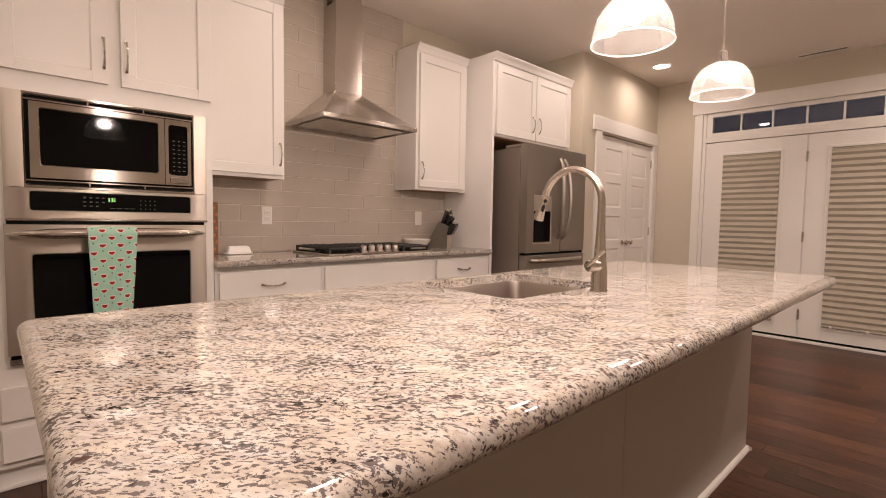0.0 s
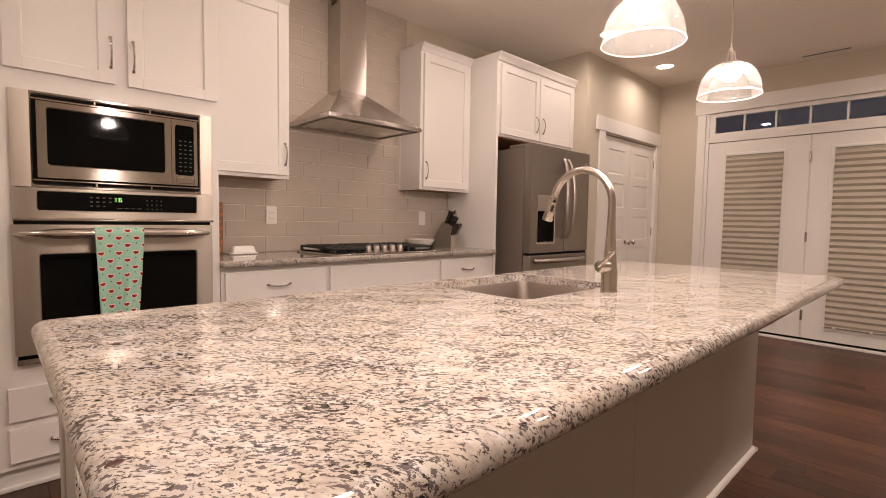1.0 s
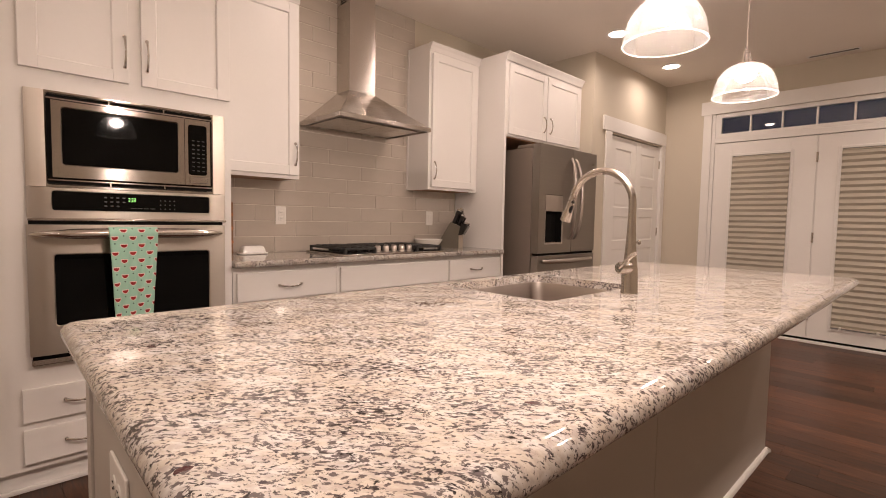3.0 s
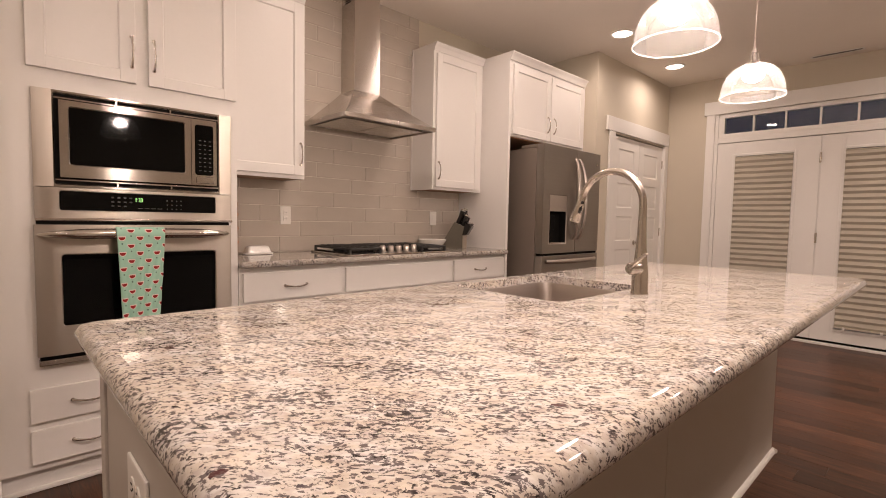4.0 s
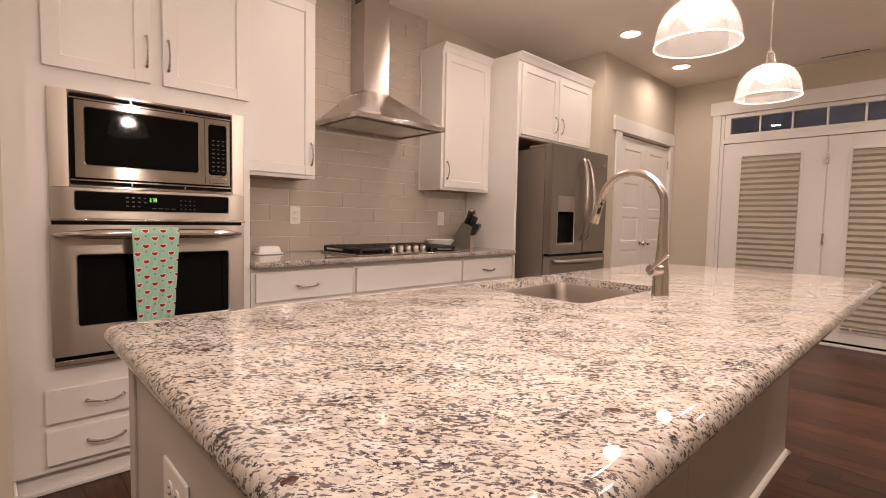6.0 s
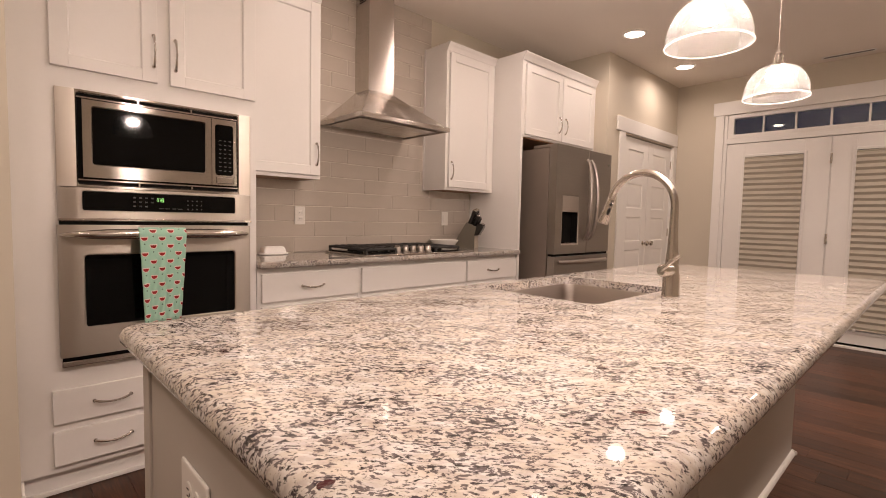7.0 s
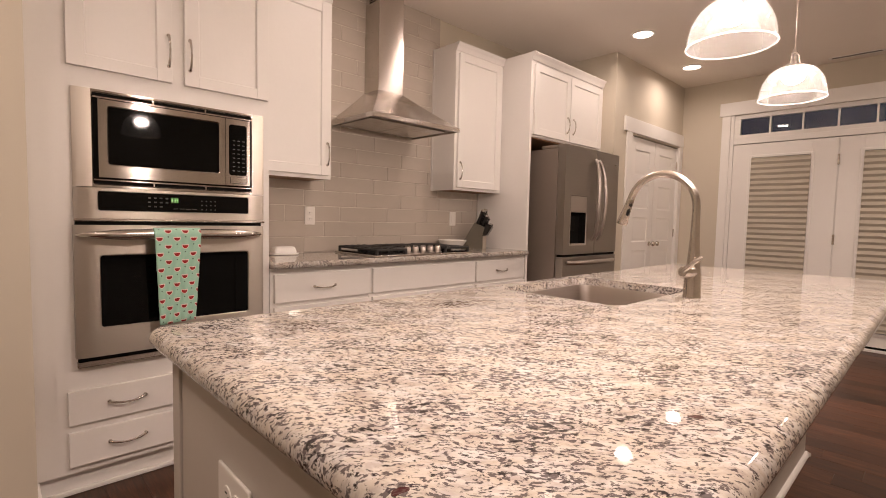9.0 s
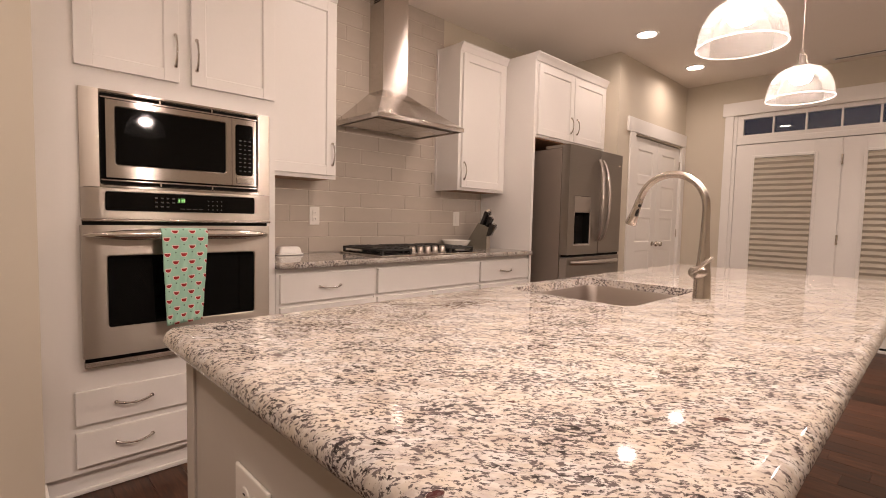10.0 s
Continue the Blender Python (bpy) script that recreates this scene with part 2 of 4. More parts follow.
def towel_cloth():
    """Mint cloth printed with rows of melon slices; the print lies in the towel's own x and z."""
    m, t, b = nodes_of("towel_cloth")
    c = t.nodes.new("ShaderNodeTexCoord")
    s = t.nodes.new("ShaderNodeSeparateXYZ")
    t.links.new(c.outputs["UV"], s.inputs["Vector"])
    col = calc(t, "DIVIDE", s.outputs["X"], 0.0345)
    odd = calc(t, "MODULO", calc(t, "FLOOR", col), 2.0)
    row = calc(t, "ADD", calc(t, "DIVIDE", s.outputs["Y"], 0.064), calc(t, "MULTIPLY", odd, 0.5))
    u = calc(t, "MULTIPLY", calc(t, "SUBTRACT", calc(t, "FRACT", col), 0.5), 0.0345)
    w = calc(t, "MULTIPLY", calc(t, "SUBTRACT", calc(t, "FRACT", row), 0.6), 0.064)
    d = calc(t, "SQRT", calc(t, "ADD", calc(t, "MULTIPLY", u, u), calc(t, "MULTIPLY", w, w)))
    below = calc(t, "LESS_THAN", w, 0.0042)
    rind = calc(t, "MULTIPLY", calc(t, "LESS_THAN", d, 0.0150), below)
    flesh = calc(t, "MULTIPLY", calc(t, "LESS_THAN", d, 0.0122), calc(t, "LESS_THAN", w, 0.0005))
    w2 = calc(t, "ADD", w, 0.027)
    d2 = calc(t, "SQRT", calc(t, "ADD", calc(t, "MULTIPLY", u, u), calc(t, "MULTIPLY", w2, w2)))
    seed = calc(t, "LESS_THAN", d2, 0.0032)
    v = place(t)
    k = mix(t, nz(t, v, 12, 3), (0.30, 0.54, 0.42), (0.41, 0.65, 0.52))
    k = mix(t, rind, k, (0.80, 0.66, 0.58))
    k = mix(t, flesh, k, (0.32, 0.016, 0.016))
    k = mix(t, calc(t, "MULTIPLY", seed, 0.75), k, (0.05, 0.07, 0.05))
    t.links.new(k, b.inputs["Base Color"])
    b.inputs["Roughness"].default_value = 0.9
    b.inputs["Sheen Weight"].default_value = 0.2
    bump(t, b, calc(t, "ADD", calc(t, "MULTIPLY", nz(t, v, 900, 2), 0.25), nz(t, v, 42, 3)), 0.55, 0.004)
    return m


WHITE = plain("cabinet_paint", (0.80, 0.775, 0.745), 0.38, vary=0.015, scale=3, grain=60, relief=0.02)
TRIM = plain("trim_paint", (0.85, 0.83, 0.795), 0.42, vary=0.02, scale=3, grain=70, relief=0.03)
WALL = plain("wall_paint", (0.62, 0.565, 0.465), 0.75, vary=0.02, scale=2, grain=240, relief=0.10)
CEIL = plain("ceiling_paint", (0.85, 0.785, 0.71), 0.9, vary=0.02, scale=1.5, grain=200, relief=0.12)
ISLE = plain("island_paint", (0.50, 0.462, 0.415), 0.45, vary=0.02, scale=3, grain=60, relief=0.03)
TILE = plain("tile_glaze", (0.525, 0.468, 0.405), 0.085, vary=0.05, scale=2.5, grain=14, relief=0.05, coat=0.5)
GROUT = plain("grout", (0.70, 0.645, 0.57), 0.9, vary=0.08, scale=20, grain=300, relief=0.2)
STEEL = brushed("stainless_steel", (0.47, 0.430, 0.392), 0.185, (1.2, 1000, 1000), 1.0, 0.015)
# Paler than STEEL: the side strips' bright reflection is put into its colour.
SHEENSTEEL = brushed("side_steel_sheen", (0.64, 0.585, 0.515), 0.42, (900, 900, 1.2), 0.0, 0.015)
OVENSTEEL = brushed("oven_steel", (0.51, 0.465, 0.41), 0.35, (1.2, 1000, 1000), 0.8, 0.015)
SINKSTEEL = brushed("sink_steel", (0.50, 0.455, 0.42), 0.30, (1.2, 900, 900), 0.7, 0.015)
STEEL_V = brushed("hood_steel", (0.60, 0.56, 0.52), 0.25, (2, 900, 900), 0.92, 0.02)
SLATE = brushed("fridge_steel", (0.33, 0.30, 0.268), 0.33, (3, 260, 260), 0.6)
SLATE_SIDE = plain("fridge_side_paint", (0.215, 0.175, 0.145), 0.5, metal=0.3, vary=0.04, grain=300, relief=0.08)
HANDLE = brushed("handle_steel", (0.50, 0.455, 0.42), 0.34, (200, 200, 6), 0.0)
NICKEL = brushed("brushed_nickel", (0.58, 0.53, 0.48), 0.25, (200, 200, 8), 0.0)
CHROME = plain("satin_chrome", (0.58, 0.545, 0.505), 0.16, metal=1.0, vary=0.03, relief=0.01)
BLACK = plain("black_enamel", (0.012, 0.011, 0.011), 0.12, vary=0.2, relief=0.0)
IRON = plain("cast_iron", (0.02, 0.019, 0.018), 0.55, vary=0.2, grain=350, relief=0.25)
# Near-black, mostly standing in for the shade in gaps, slots and recesses.
GAPDARK = plain("dark_gap", (0.008, 0.0075, 0.007), 0.7, vary=0.2, spec=0.1)
GLASSBLACK = plain("oven_glass", (0.002, 0.002, 0.002), 0.05, vary=0.1, relief=0.0, spec=0.16)
PLASTIC = plain("white_plastic", (0.80, 0.77, 0.72), 0.35, vary=0.02, relief=0.01)
PORCELAIN = plain("porcelain", (0.82, 0.80, 0.76), 0.15, vary=0.015, relief=0.0, coat=0.4)
RAWWOOD = plain("raw_wood", (0.27, 0.145, 0.075), 0.6, vary=0.15, scale=8, grain=90, relief=0.1)
BLOCKWOOD = plain("block_wood", (0.42, 0.36, 0.29), 0.45, vary=0.1, scale=12, grain=90, relief=0.08)
BLOCKDARK = plain("block_side", (0.12, 0.105, 0.08), 0.45, vary=0.1, scale=12, grain=90, relief=0.08)
CANVAS = plain("shade_fabric", (0.48, 0.44, 0.365), 0.9, vary=0.04, scale=6, grain=500, relief=0.15)
MARK = plain("grey_print", (0.055, 0.052, 0.05), 0.4)
GRANITE, WOOD, SEEDED, RIMGLASS, PANE, CLOTH = granite(), planks(), seeded_glass("seeded_glass", 0.42), seeded_glass("glass_rim", 2.0), pane_glass(), towel_cloth()
BULB = glow("bulb_light", LAMP, 580.0)
LENS = glow("can_light", LAMP, 14.0)
GREEN = glow("clock_light", (0.22, 1.0, 0.10), 1.6)

# ---- structure ----
CEIL_Z, BACK, EAST = 2.743, 3.16, 5.90
PANTRY = 2.485
ZERO = Vector((0, 0, 0))

bm = B(-2.4, 6.2, BACK + 0.012, BACK + 0.16, 0, CEIL_Z)
wall_north = single("wall_north", bm, WALL, "greige painted kitchen wall with a taupe tile backsplash", kind="structure")
bm = B(4.235, 4.60, PANTRY, BACK + 0.01, 0, CEIL_Z)
box(bm, 5.80, EAST, PANTRY, BACK + 0.01, 0, CEIL_Z)
box(bm, 4.60, 5.80, PANTRY, BACK + 0.01, 2.035, CEIL_Z)
box(bm, 4.60, 5.80, PANTRY + 0.13, BACK + 0.01, 0, 2.035)
single("wall_pantry", bm, WALL, "greige painted wall around the pantry doors", kind="structure")
bm = B(EAST, EAST + 0.16, 1.99, BACK + 0.01, 0, CEIL_Z)
box(bm, EAST, EAST + 0.16, -3.3, 0.05, 0, CEIL_Z)
box(bm, EAST, EAST + 0.16, 0.05, 1.99, 2.36, CEIL_Z)
single("wall_east", bm, WALL, "greige painted wall around the patio doors", kind="structure")
# South wall is added out of view, set close to bounce lamp light.
single("bounce_wall_south", B(-2.4, 6.06, -2.55, -2.4, 0, CEIL_Z), WALL, "unseen greige wall added close by to bounce light", kind="structure")
# West wall is out of view too, added only to close the room.
single("closing_wall_west", B(-2.55, -2.4, -3.45, BACK + 0.16, 0, CEIL_Z), WALL, "unseen greige wall added to close the room", kind="structure")
bm = B(-2.4, 0.042, 2.512, 2.630, 0, CEIL_Z)
box(bm, -2.4, 0.016, 2.630, BACK + 0.01, 0, CEIL_Z)
single("wall_stub", bm, WALL, "greige painted wall end beside the oven cabinet", kind="structure")
single("ceiling", B(-2.55, 6.1, -3.45, BACK + 0.16, CEIL_Z, CEIL_Z + 0.12), CEIL, "smooth warm white painted ceiling", kind="structure")
floor = single("floor", B(-2.55, 6.1, -3.45, BACK + 0.16, -0.12, -0.012), GAPDARK, "dark reddish brown wood plank floor", kind="structure")

# baseboards
bm = bmesh.new()
box(bm, 5.886, EAST - 0.001, 2.075, PANTRY - 0.002, 0, 0.12, 0.004)
box(bm, 4.236, 4.47, PANTRY - 0.014, PANTRY - 0.001, 0, 0.12, 0.004)
single("baseboard", bm, TRIM, "white painted baseboard along the wall", kind="structure")
single("baseboard", B(0.043, 0.054, 2.515, 2.660, 0, 0.098, 0.003), TRIM, "white baseboard end beside the oven cabinet", kind="structure")


# ---- patio doors ----
def shutter_shade(parent, y0, y1, z0, z1, x):
    """A pleated fabric shade: zigzag folds, a little uneven."""
    rng = random.Random(int(y0 * 1000))
    bm = bmesh.new()
    n = 2 * round((z1 - z0) / 0.058)
    loops = []
    for i in range(n + 1):
        z = z1 - (z1 - z0) * min(n, i + (0.12 if i % 2 else 0.0)) / n
        d = (0.0098 if i % 2 == 0 else 0.0225) + rng.uniform(-0.0004, 0.0004)
        loops.append([(x - d + rng.uniform(-0.0003, 0.0003), y0 + (y1 - y0) * k / 6, z + rng.uniform(-0.0012, 0.0012)) for k in range(7)])
    loft(bm, loops, False)
    back = [[(px + 0.003, py, pz) for px, py, pz in l] for l in loops]
    loft(bm, back, False)
    part("pleated_fabric", bm, CANVAS, parent)
    part("head_rail", B(x - 0.016, x + 0.004, y0, y1, z1, z1 + 0.014, 0.003), CANVAS, parent)
    part("bottom_rail", B(x - 0.034, x - 0.002, y0 - 0.002, y1 + 0.002, z0 - 0.012, z0, 0.003), CANVAS, parent)


def patio_door(index, y0, y1, gy0, gy1):
    """A white door leaf with one tall pane, a pleated shade over it and hinges."""
    x0, x1, z0, z1, g0, g1 = EAST + 0.004, EAST + 0.048, 0.045, 2.028, 0.17, 1.885
    d = thing("door_%d" % index, (x0, (y0 + y1) / 2, z0), "white painted patio door with a tall pane behind a pleated shade", "door", "patio doors", "structure")
    bm = B(x0, x1, y0, gy0, z0, z1, 0.002)
    box(bm, x0, x1, gy1, y1, z0, z1, 0.002)
    box(bm, x0, x1, gy0, gy1, z0, g0, 0.0)
    box(bm, x0, x1, gy0, gy1, g1, z1, 0.0)
    part("leaf", bm, TRIM, d)
    bm = bmesh.new()
    w = 0.022
    for a in ((gy0 - w, gy0 + 0.004, g0 - w, g1 + w), (gy1 - 0.004, gy1 + w, g0 - w, g1 + w), (gy0 + 0.004, gy1 - 0.004, g1 - 0.004, g1 + w), (gy0 + 0.004, gy1 - 0.004, g0 - w, g0 + 0.004)):
        box(bm, x0 - 0.012, x0 - 0.0005, a[0], a[1], a[2], a[3], 0.004)
    part("glazing_bead", bm, TRIM, d)
    part("pane", B(x0 + 0.018, x0 + 0.024, gy0, gy1, g0, g1), PANE, d, "clear glass pane")
    return d


dL = patio_door(3, 1.036, 1.940, 1.243, 1.765)
patio_door(4, 0.110, 1.026, 0.325, 0.847)
for z in (1.815, 1.035, 0.27):
    bm = tube(bmesh.new(), [(EAST - 0.006, 1.031, z - 0.05), (EAST - 0.006, 1.031, z + 0.05)], 0.007, 10)
    box(bm, EAST - 0.001, EAST + 0.003, 1.022, 1.040, z - 0.048, z + 0.048)
    part("hinge", bm, NICKEL, dL, "satin nickel hinge")
for y0, y1 in ((1.247, 1.761), (0.329, 0.843)):
    s = thing("pleated_shade", (EAST, (y0 + y1) / 2, 0.19), "closed taupe pleated fabric shade on a patio door", "shade", "pleated shades")
    shutter_shade(s, y0, y1, 0.195, 1.862, EAST + 0.003)
    for f in (0.14, 0.66):
        y = y1 - (y1 - y0) * f
        part("clip", B(EAST - 0.036, EAST - 0.028, y - 0.010, y + 0.010, 0.168, 0.200, 0.003), PLASTIC, s, "white plastic hold-down clip")

# frame, transom and casing of the patio doors
fr = thing("door_frame", (EAST, 1.03, 0), "white painted patio door frame with a transom window", "door frame", kind="structure")
part("jamb", B(EAST - 0.004, EAST + 0.15, 1.943, 1.987, 0.02, 2.35, 0.003), TRIM, fr)
part("jamb", B(EAST - 0.004, EAST + 0.15, 0.052, 0.107, 0.02, 2.35, 0.003), TRIM, fr)
part("mullion", B(EAST + 0.008, EAST + 0.15, 1.0275, 1.0345, 0.045, 2.03), TRIM, fr, "narrow gap strip between the door leaves")
part("transom_bar", B(EAST - 0.006, EAST + 0.15, 0.107, 1.943, 2.034, 2.092, 0.004), TRIM, fr)
part("threshold", B(EAST - 0.030, EAST + 0.15, 0.052, 1.987, 0.0, 0.022, 0.004), TRIM, fr, "white painted threshold")
# Dark strip put in for the black gap under the door leaves.
part("under_door_gap", B(EAST + 0.010, EAST + 0.045, 0.108, 1.942, 0.023, 0.044), GAPDARK, fr, "near-black strip in place of the shaded gap under the doors")
tr = thing("window_1", (EAST, 1.03, 2.1), "six-pane transom window over the patio doors, dusk outside", "window", kind="structure")
TZ0, TZ1 = 2.134, 2.305
bm = B(EAST + 0.002, EAST + 0.06, 0.108, 1.942, TZ1, 2.349, 0.003)
box(bm, EAST + 0.002, EAST + 0.06, 0.108, 1.942, 2.093, TZ0, 0.003)
box(bm, EAST + 0.002, EAST + 0.06, 1.885, 1.942, TZ0, TZ1)
box(bm, EAST + 0.002, EAST + 0.06, 0.108, 0.205, TZ0, TZ1)
part("window_frame", bm, TRIM, tr)
for i in range(6):
    ya = 1.885 - 0.28 * i
    part("pane", B(EAST + 0.020, EAST + 0.026, ya - 0.264, ya, TZ0, TZ1), PANE, tr)
    if i < 5:
        part("muntin", B(EAST + 0.008, EAST + 0.05, ya - 0.28, ya - 0.264, TZ0, TZ1, 0.002), TRIM, tr)
cs = thing("trim", (EAST, 1.03, 0), "white painted casing and header round the patio doors", "trim", kind="structure")
part("casing", B(EAST - 0.020, EAST - 0.0005, 1.978, 2.062, 0, 2.349, 0.003), TRIM, cs)
part("casing", B(EAST - 0.020, EAST - 0.0005, -0.005, 0.080, 0, 2.349, 0.003), TRIM, cs)
part("header", B(EAST - 0.024, EAST - 0.0005, -0.03, 2.088, 2.350, 2.492, 0.003), TRIM, cs)


# ---- pantry doors ----
def pantry_door(index, x0, x1, knob_x, hinge_x):
    y, z0, z1 = PANTRY + 0.012, 0.012, 2.024
    d = thing("door_%d" % index, ((x0 + x1) / 2, y, z0), "white five-panel pantry door, closed", "door", "pantry doors", "structure")
    stile = 0.115
    bm = B(x0, x0 + stile, y, y + 0.035, z0, z1, 0.002)
    box(bm, x1 - stile, x1, y, y + 0.035, z0, z1, 0.002)
    tops = [1.905 - 0.345 * k for k in range(5)]
    edges = [z1] + [v for k in tops for v in (k, k - 0.255)] + [z0]
    for a, b in zip(edges[::2], edges[1::2]):
        box(bm, x0 + stile, x1 - stile, y, y + 0.035, b, a)
    part("leaf", bm, TRIM, d)
    for k in tops:
        bm = bmesh.new()
        xa, xb, zb = x0 + stile, x1 - stile, k - 0.255
        loops = []
        for inset, depth in ((0.0, 0.001), (0.008, 0.007), (0.020, 0.007), (0.036, 0.003)):
            loops.append([(xa + inset, y + depth, zb + inset), (xb - inset, y + depth, zb + inset), (xb - inset, y + depth, k - inset), (xa + inset, y + depth, k - inset)])
        loft(bm, loops, True, (False, True))
        part("panel", fix(bm), TRIM, d)
    bm = lathe(bmesh.new(), [(0.004, 0.0), (0.022, 0.0), (0.027, 0.008), (0.028, 0.018), (0.022, 0.028), (0.010, 0.034), (0.010, 0.052), (0.026, 0.056), (0.026, 0.060)], 0, 0, 20, (True, True))
    bmesh.ops.transform(bm, matrix=pose(knob_x, y - 0.060, 0.935, -90), verts=bm.verts)
    part("knob", bm, NICKEL, d, "satin nickel knob")
    for z in (1.83, 1.05, 0.25):
        part("hinge", tube(bmesh.new(), [(hinge_x, y - 0.004, z - 0.045), (hinge_x, y - 0.004, z + 0.045)], 0.008, 10), NICKEL, d, "satin nickel hinge")


pantry_door(1, 4.607, 5.192, 5.140, 4.602)
pantry_door(2, 5.198, 5.783, 5.250, 5.790)
pt = thing("trim", (5.1, PANTRY, 0), "white painted casing and header round the pantry doors", "trim", kind="structure")
part("casing", B(4.478, 4.592, PANTRY - 0.018, PANTRY - 0.0005, 0, 2.049, 0.003), TRIM, pt)
part("casing", B(5.799, 5.894, PANTRY - 0.018, PANTRY - 0.0005, 0, 2.049, 0.003), TRIM, pt)
part("header", B(4.42, 5.897, PANTRY - 0.022, PANTRY - 0.0005, 2.050, 2.188, 0.003), TRIM, pt)
part("jamb", B(4.592, 4.604, PANTRY - 0.010, PANTRY + 0.12, 0, 2.034), TRIM, pt)
part("jamb", B(5.787, 5.799, PANTRY - 0.010, PANTRY + 0.12, 0, 2.034), TRIM, pt)


# ---- cabinets ----
def pull(parent, x, y, z, length, upright):
    """A bow handle whose feet stand on the face at y."""
    pts, rad = [], []
    for i in range(15):
        s = i / 14
        u = (s - 0.5) * length
        out = 0.006 + 0.022 * math.sin(math.pi * s) ** 0.7
        pts.append((x, y - out, z + u) if upright else (x + u, y - out, z - 0.004 + 0.008 * abs(2 * s - 1) ** 2))
        rad.append(0.0034 + 0.0022 * abs(math.cos(math.pi * s)) ** 2 + (0.0018 if abs(s - 0.5) < 0.06 else 0.0))
    bm = tube(bmesh.new(), pts, rad, 10)
    for s in (-0.5, 0.5):
        u = s * length
        disc_y(bm, x if upright else x + u, y - 0.008, z + u if upright else z + 0.004, 0.0075, 0.0085, 14)
    return part("handle", bm, CHROME, parent, "satin chrome bow handle")


def shaker(parent, x0, x1, y, z0, z1, stile=0.055, rail=0.055, thick=0.02):
    """A shaker door: a frame of stiles and rails with a recessed flat panel."""
    bm = B(x0, x0 + stile, y, y + thick, z0, z1, 0.0015)
    box(bm, x1 - stile, x1, y, y + thick, z0, z1, 0.0015)
    box(bm, x0 + stile, x1 - stile, y + 0.0004, y + thick, z0, z0 + rail, 0.0012)
    box(bm, x0 + stile, x1 - stile, y + 0.0004, y + thick, z1 - rail, z1, 0.0012)
    d = part("door", bm, WHITE, parent)
    bm = bmesh.new()
    xa, xb, za, zb = x0 + stile, x1 - stile, z0 + rail, z1 - rail
    loft(bm, [[(xa + i, y + k, za + i), (xb - i, y + k, za + i), (xb - i, y + k, zb - i), (xa + i, y + k, zb - i)] for i, k in ((0, 0.003), (0.004, 0.0085), (0.0045, 0.0095))], True, (False, True))
    part("panel", fix(bm), WHITE, d)
    return d


def crown(parent, x0, x1, y, z0, z1):
    """A stepped crown moulding along the front only."""
    h = z1 - z0
    prof = [(0.0, 0.0), (0.006, 0.0), (0.008, 0.14), (0.010, 0.20), (0.013, 0.40), (0.020, 0.60), (0.027, 0.72), (0.029, 0.82), (0.033, 0.85), (0.033, 1.0), (0.0, 1.0)]
    bm = bmesh.new()
    loft(bm, [[(x, y - o, z0 + h * f) for o, f in prof] for x in (x0, x1)], True, (True, True))
    part("crown_moulding", fix(bm), WHITE, parent)


OV = 2.612
FACE = OV + 0.020
tall = thing("oven_cabinet", (0.5, 2.9, 0), "tall white painted cabinet that holds the wall ovens", "cabinet")
part("stile", B(0.018, 0.190, FACE, BACK, 0.100, 2.486), WHITE, tall)
part("side_panel", B(0.912, 0.964, FACE, BACK, 0.100, 2.486), WHITE, tall)
part("drawer_box", B(0.190, 0.912, FACE, BACK, 0.100, 0.528), WHITE, tall)
part("upper_box", B(0.190, 0.912, FACE, BACK, 1.624, 2.486), WHITE, tall)
part("back_board", B(0.1902, 0.9118, BACK - 0.03, BACK - 0.002, 0.5285, 1.6395), WHITE, tall)
part("toe_kick", B(0.031, 0.964, 2.668, 2.685, 0.0, 0.099), WHITE, tall)
part("shoe_moulding", B(0.056, 0.964, 2.652, 2.667, 0.0, 0.022, 0.006), WHITE, tall)
d = shaker(tall, 0.167, 0.531, OV, 1.712, 2.395, 0.058, 0.048)
pull(d, 0.521 - 0.005, OV, 1.842, 0.128, True)
d = shaker(tall, 0.580, 0.956, OV, 1.712, 2.395, 0.058, 0.048)
pull(d, 0.600, OV, 1.842, 0.128, True)
for z0, z1 in ((0.300, 0.437), (0.130, 0.270)):
    d = part("drawer", B(0.146, 0.950, OV, FACE - 0.0005, z0, z1, 0.003), WHITE, tall)
    pull(d, 0.344, OV, (z0 + z1) / 2, 0.128, False)
    pull(d, 0.752, OV, (z0 + z1) / 2, 0.128, False)
crown(tall, 0.018, 0.964, FACE, 2.425, 2.488)

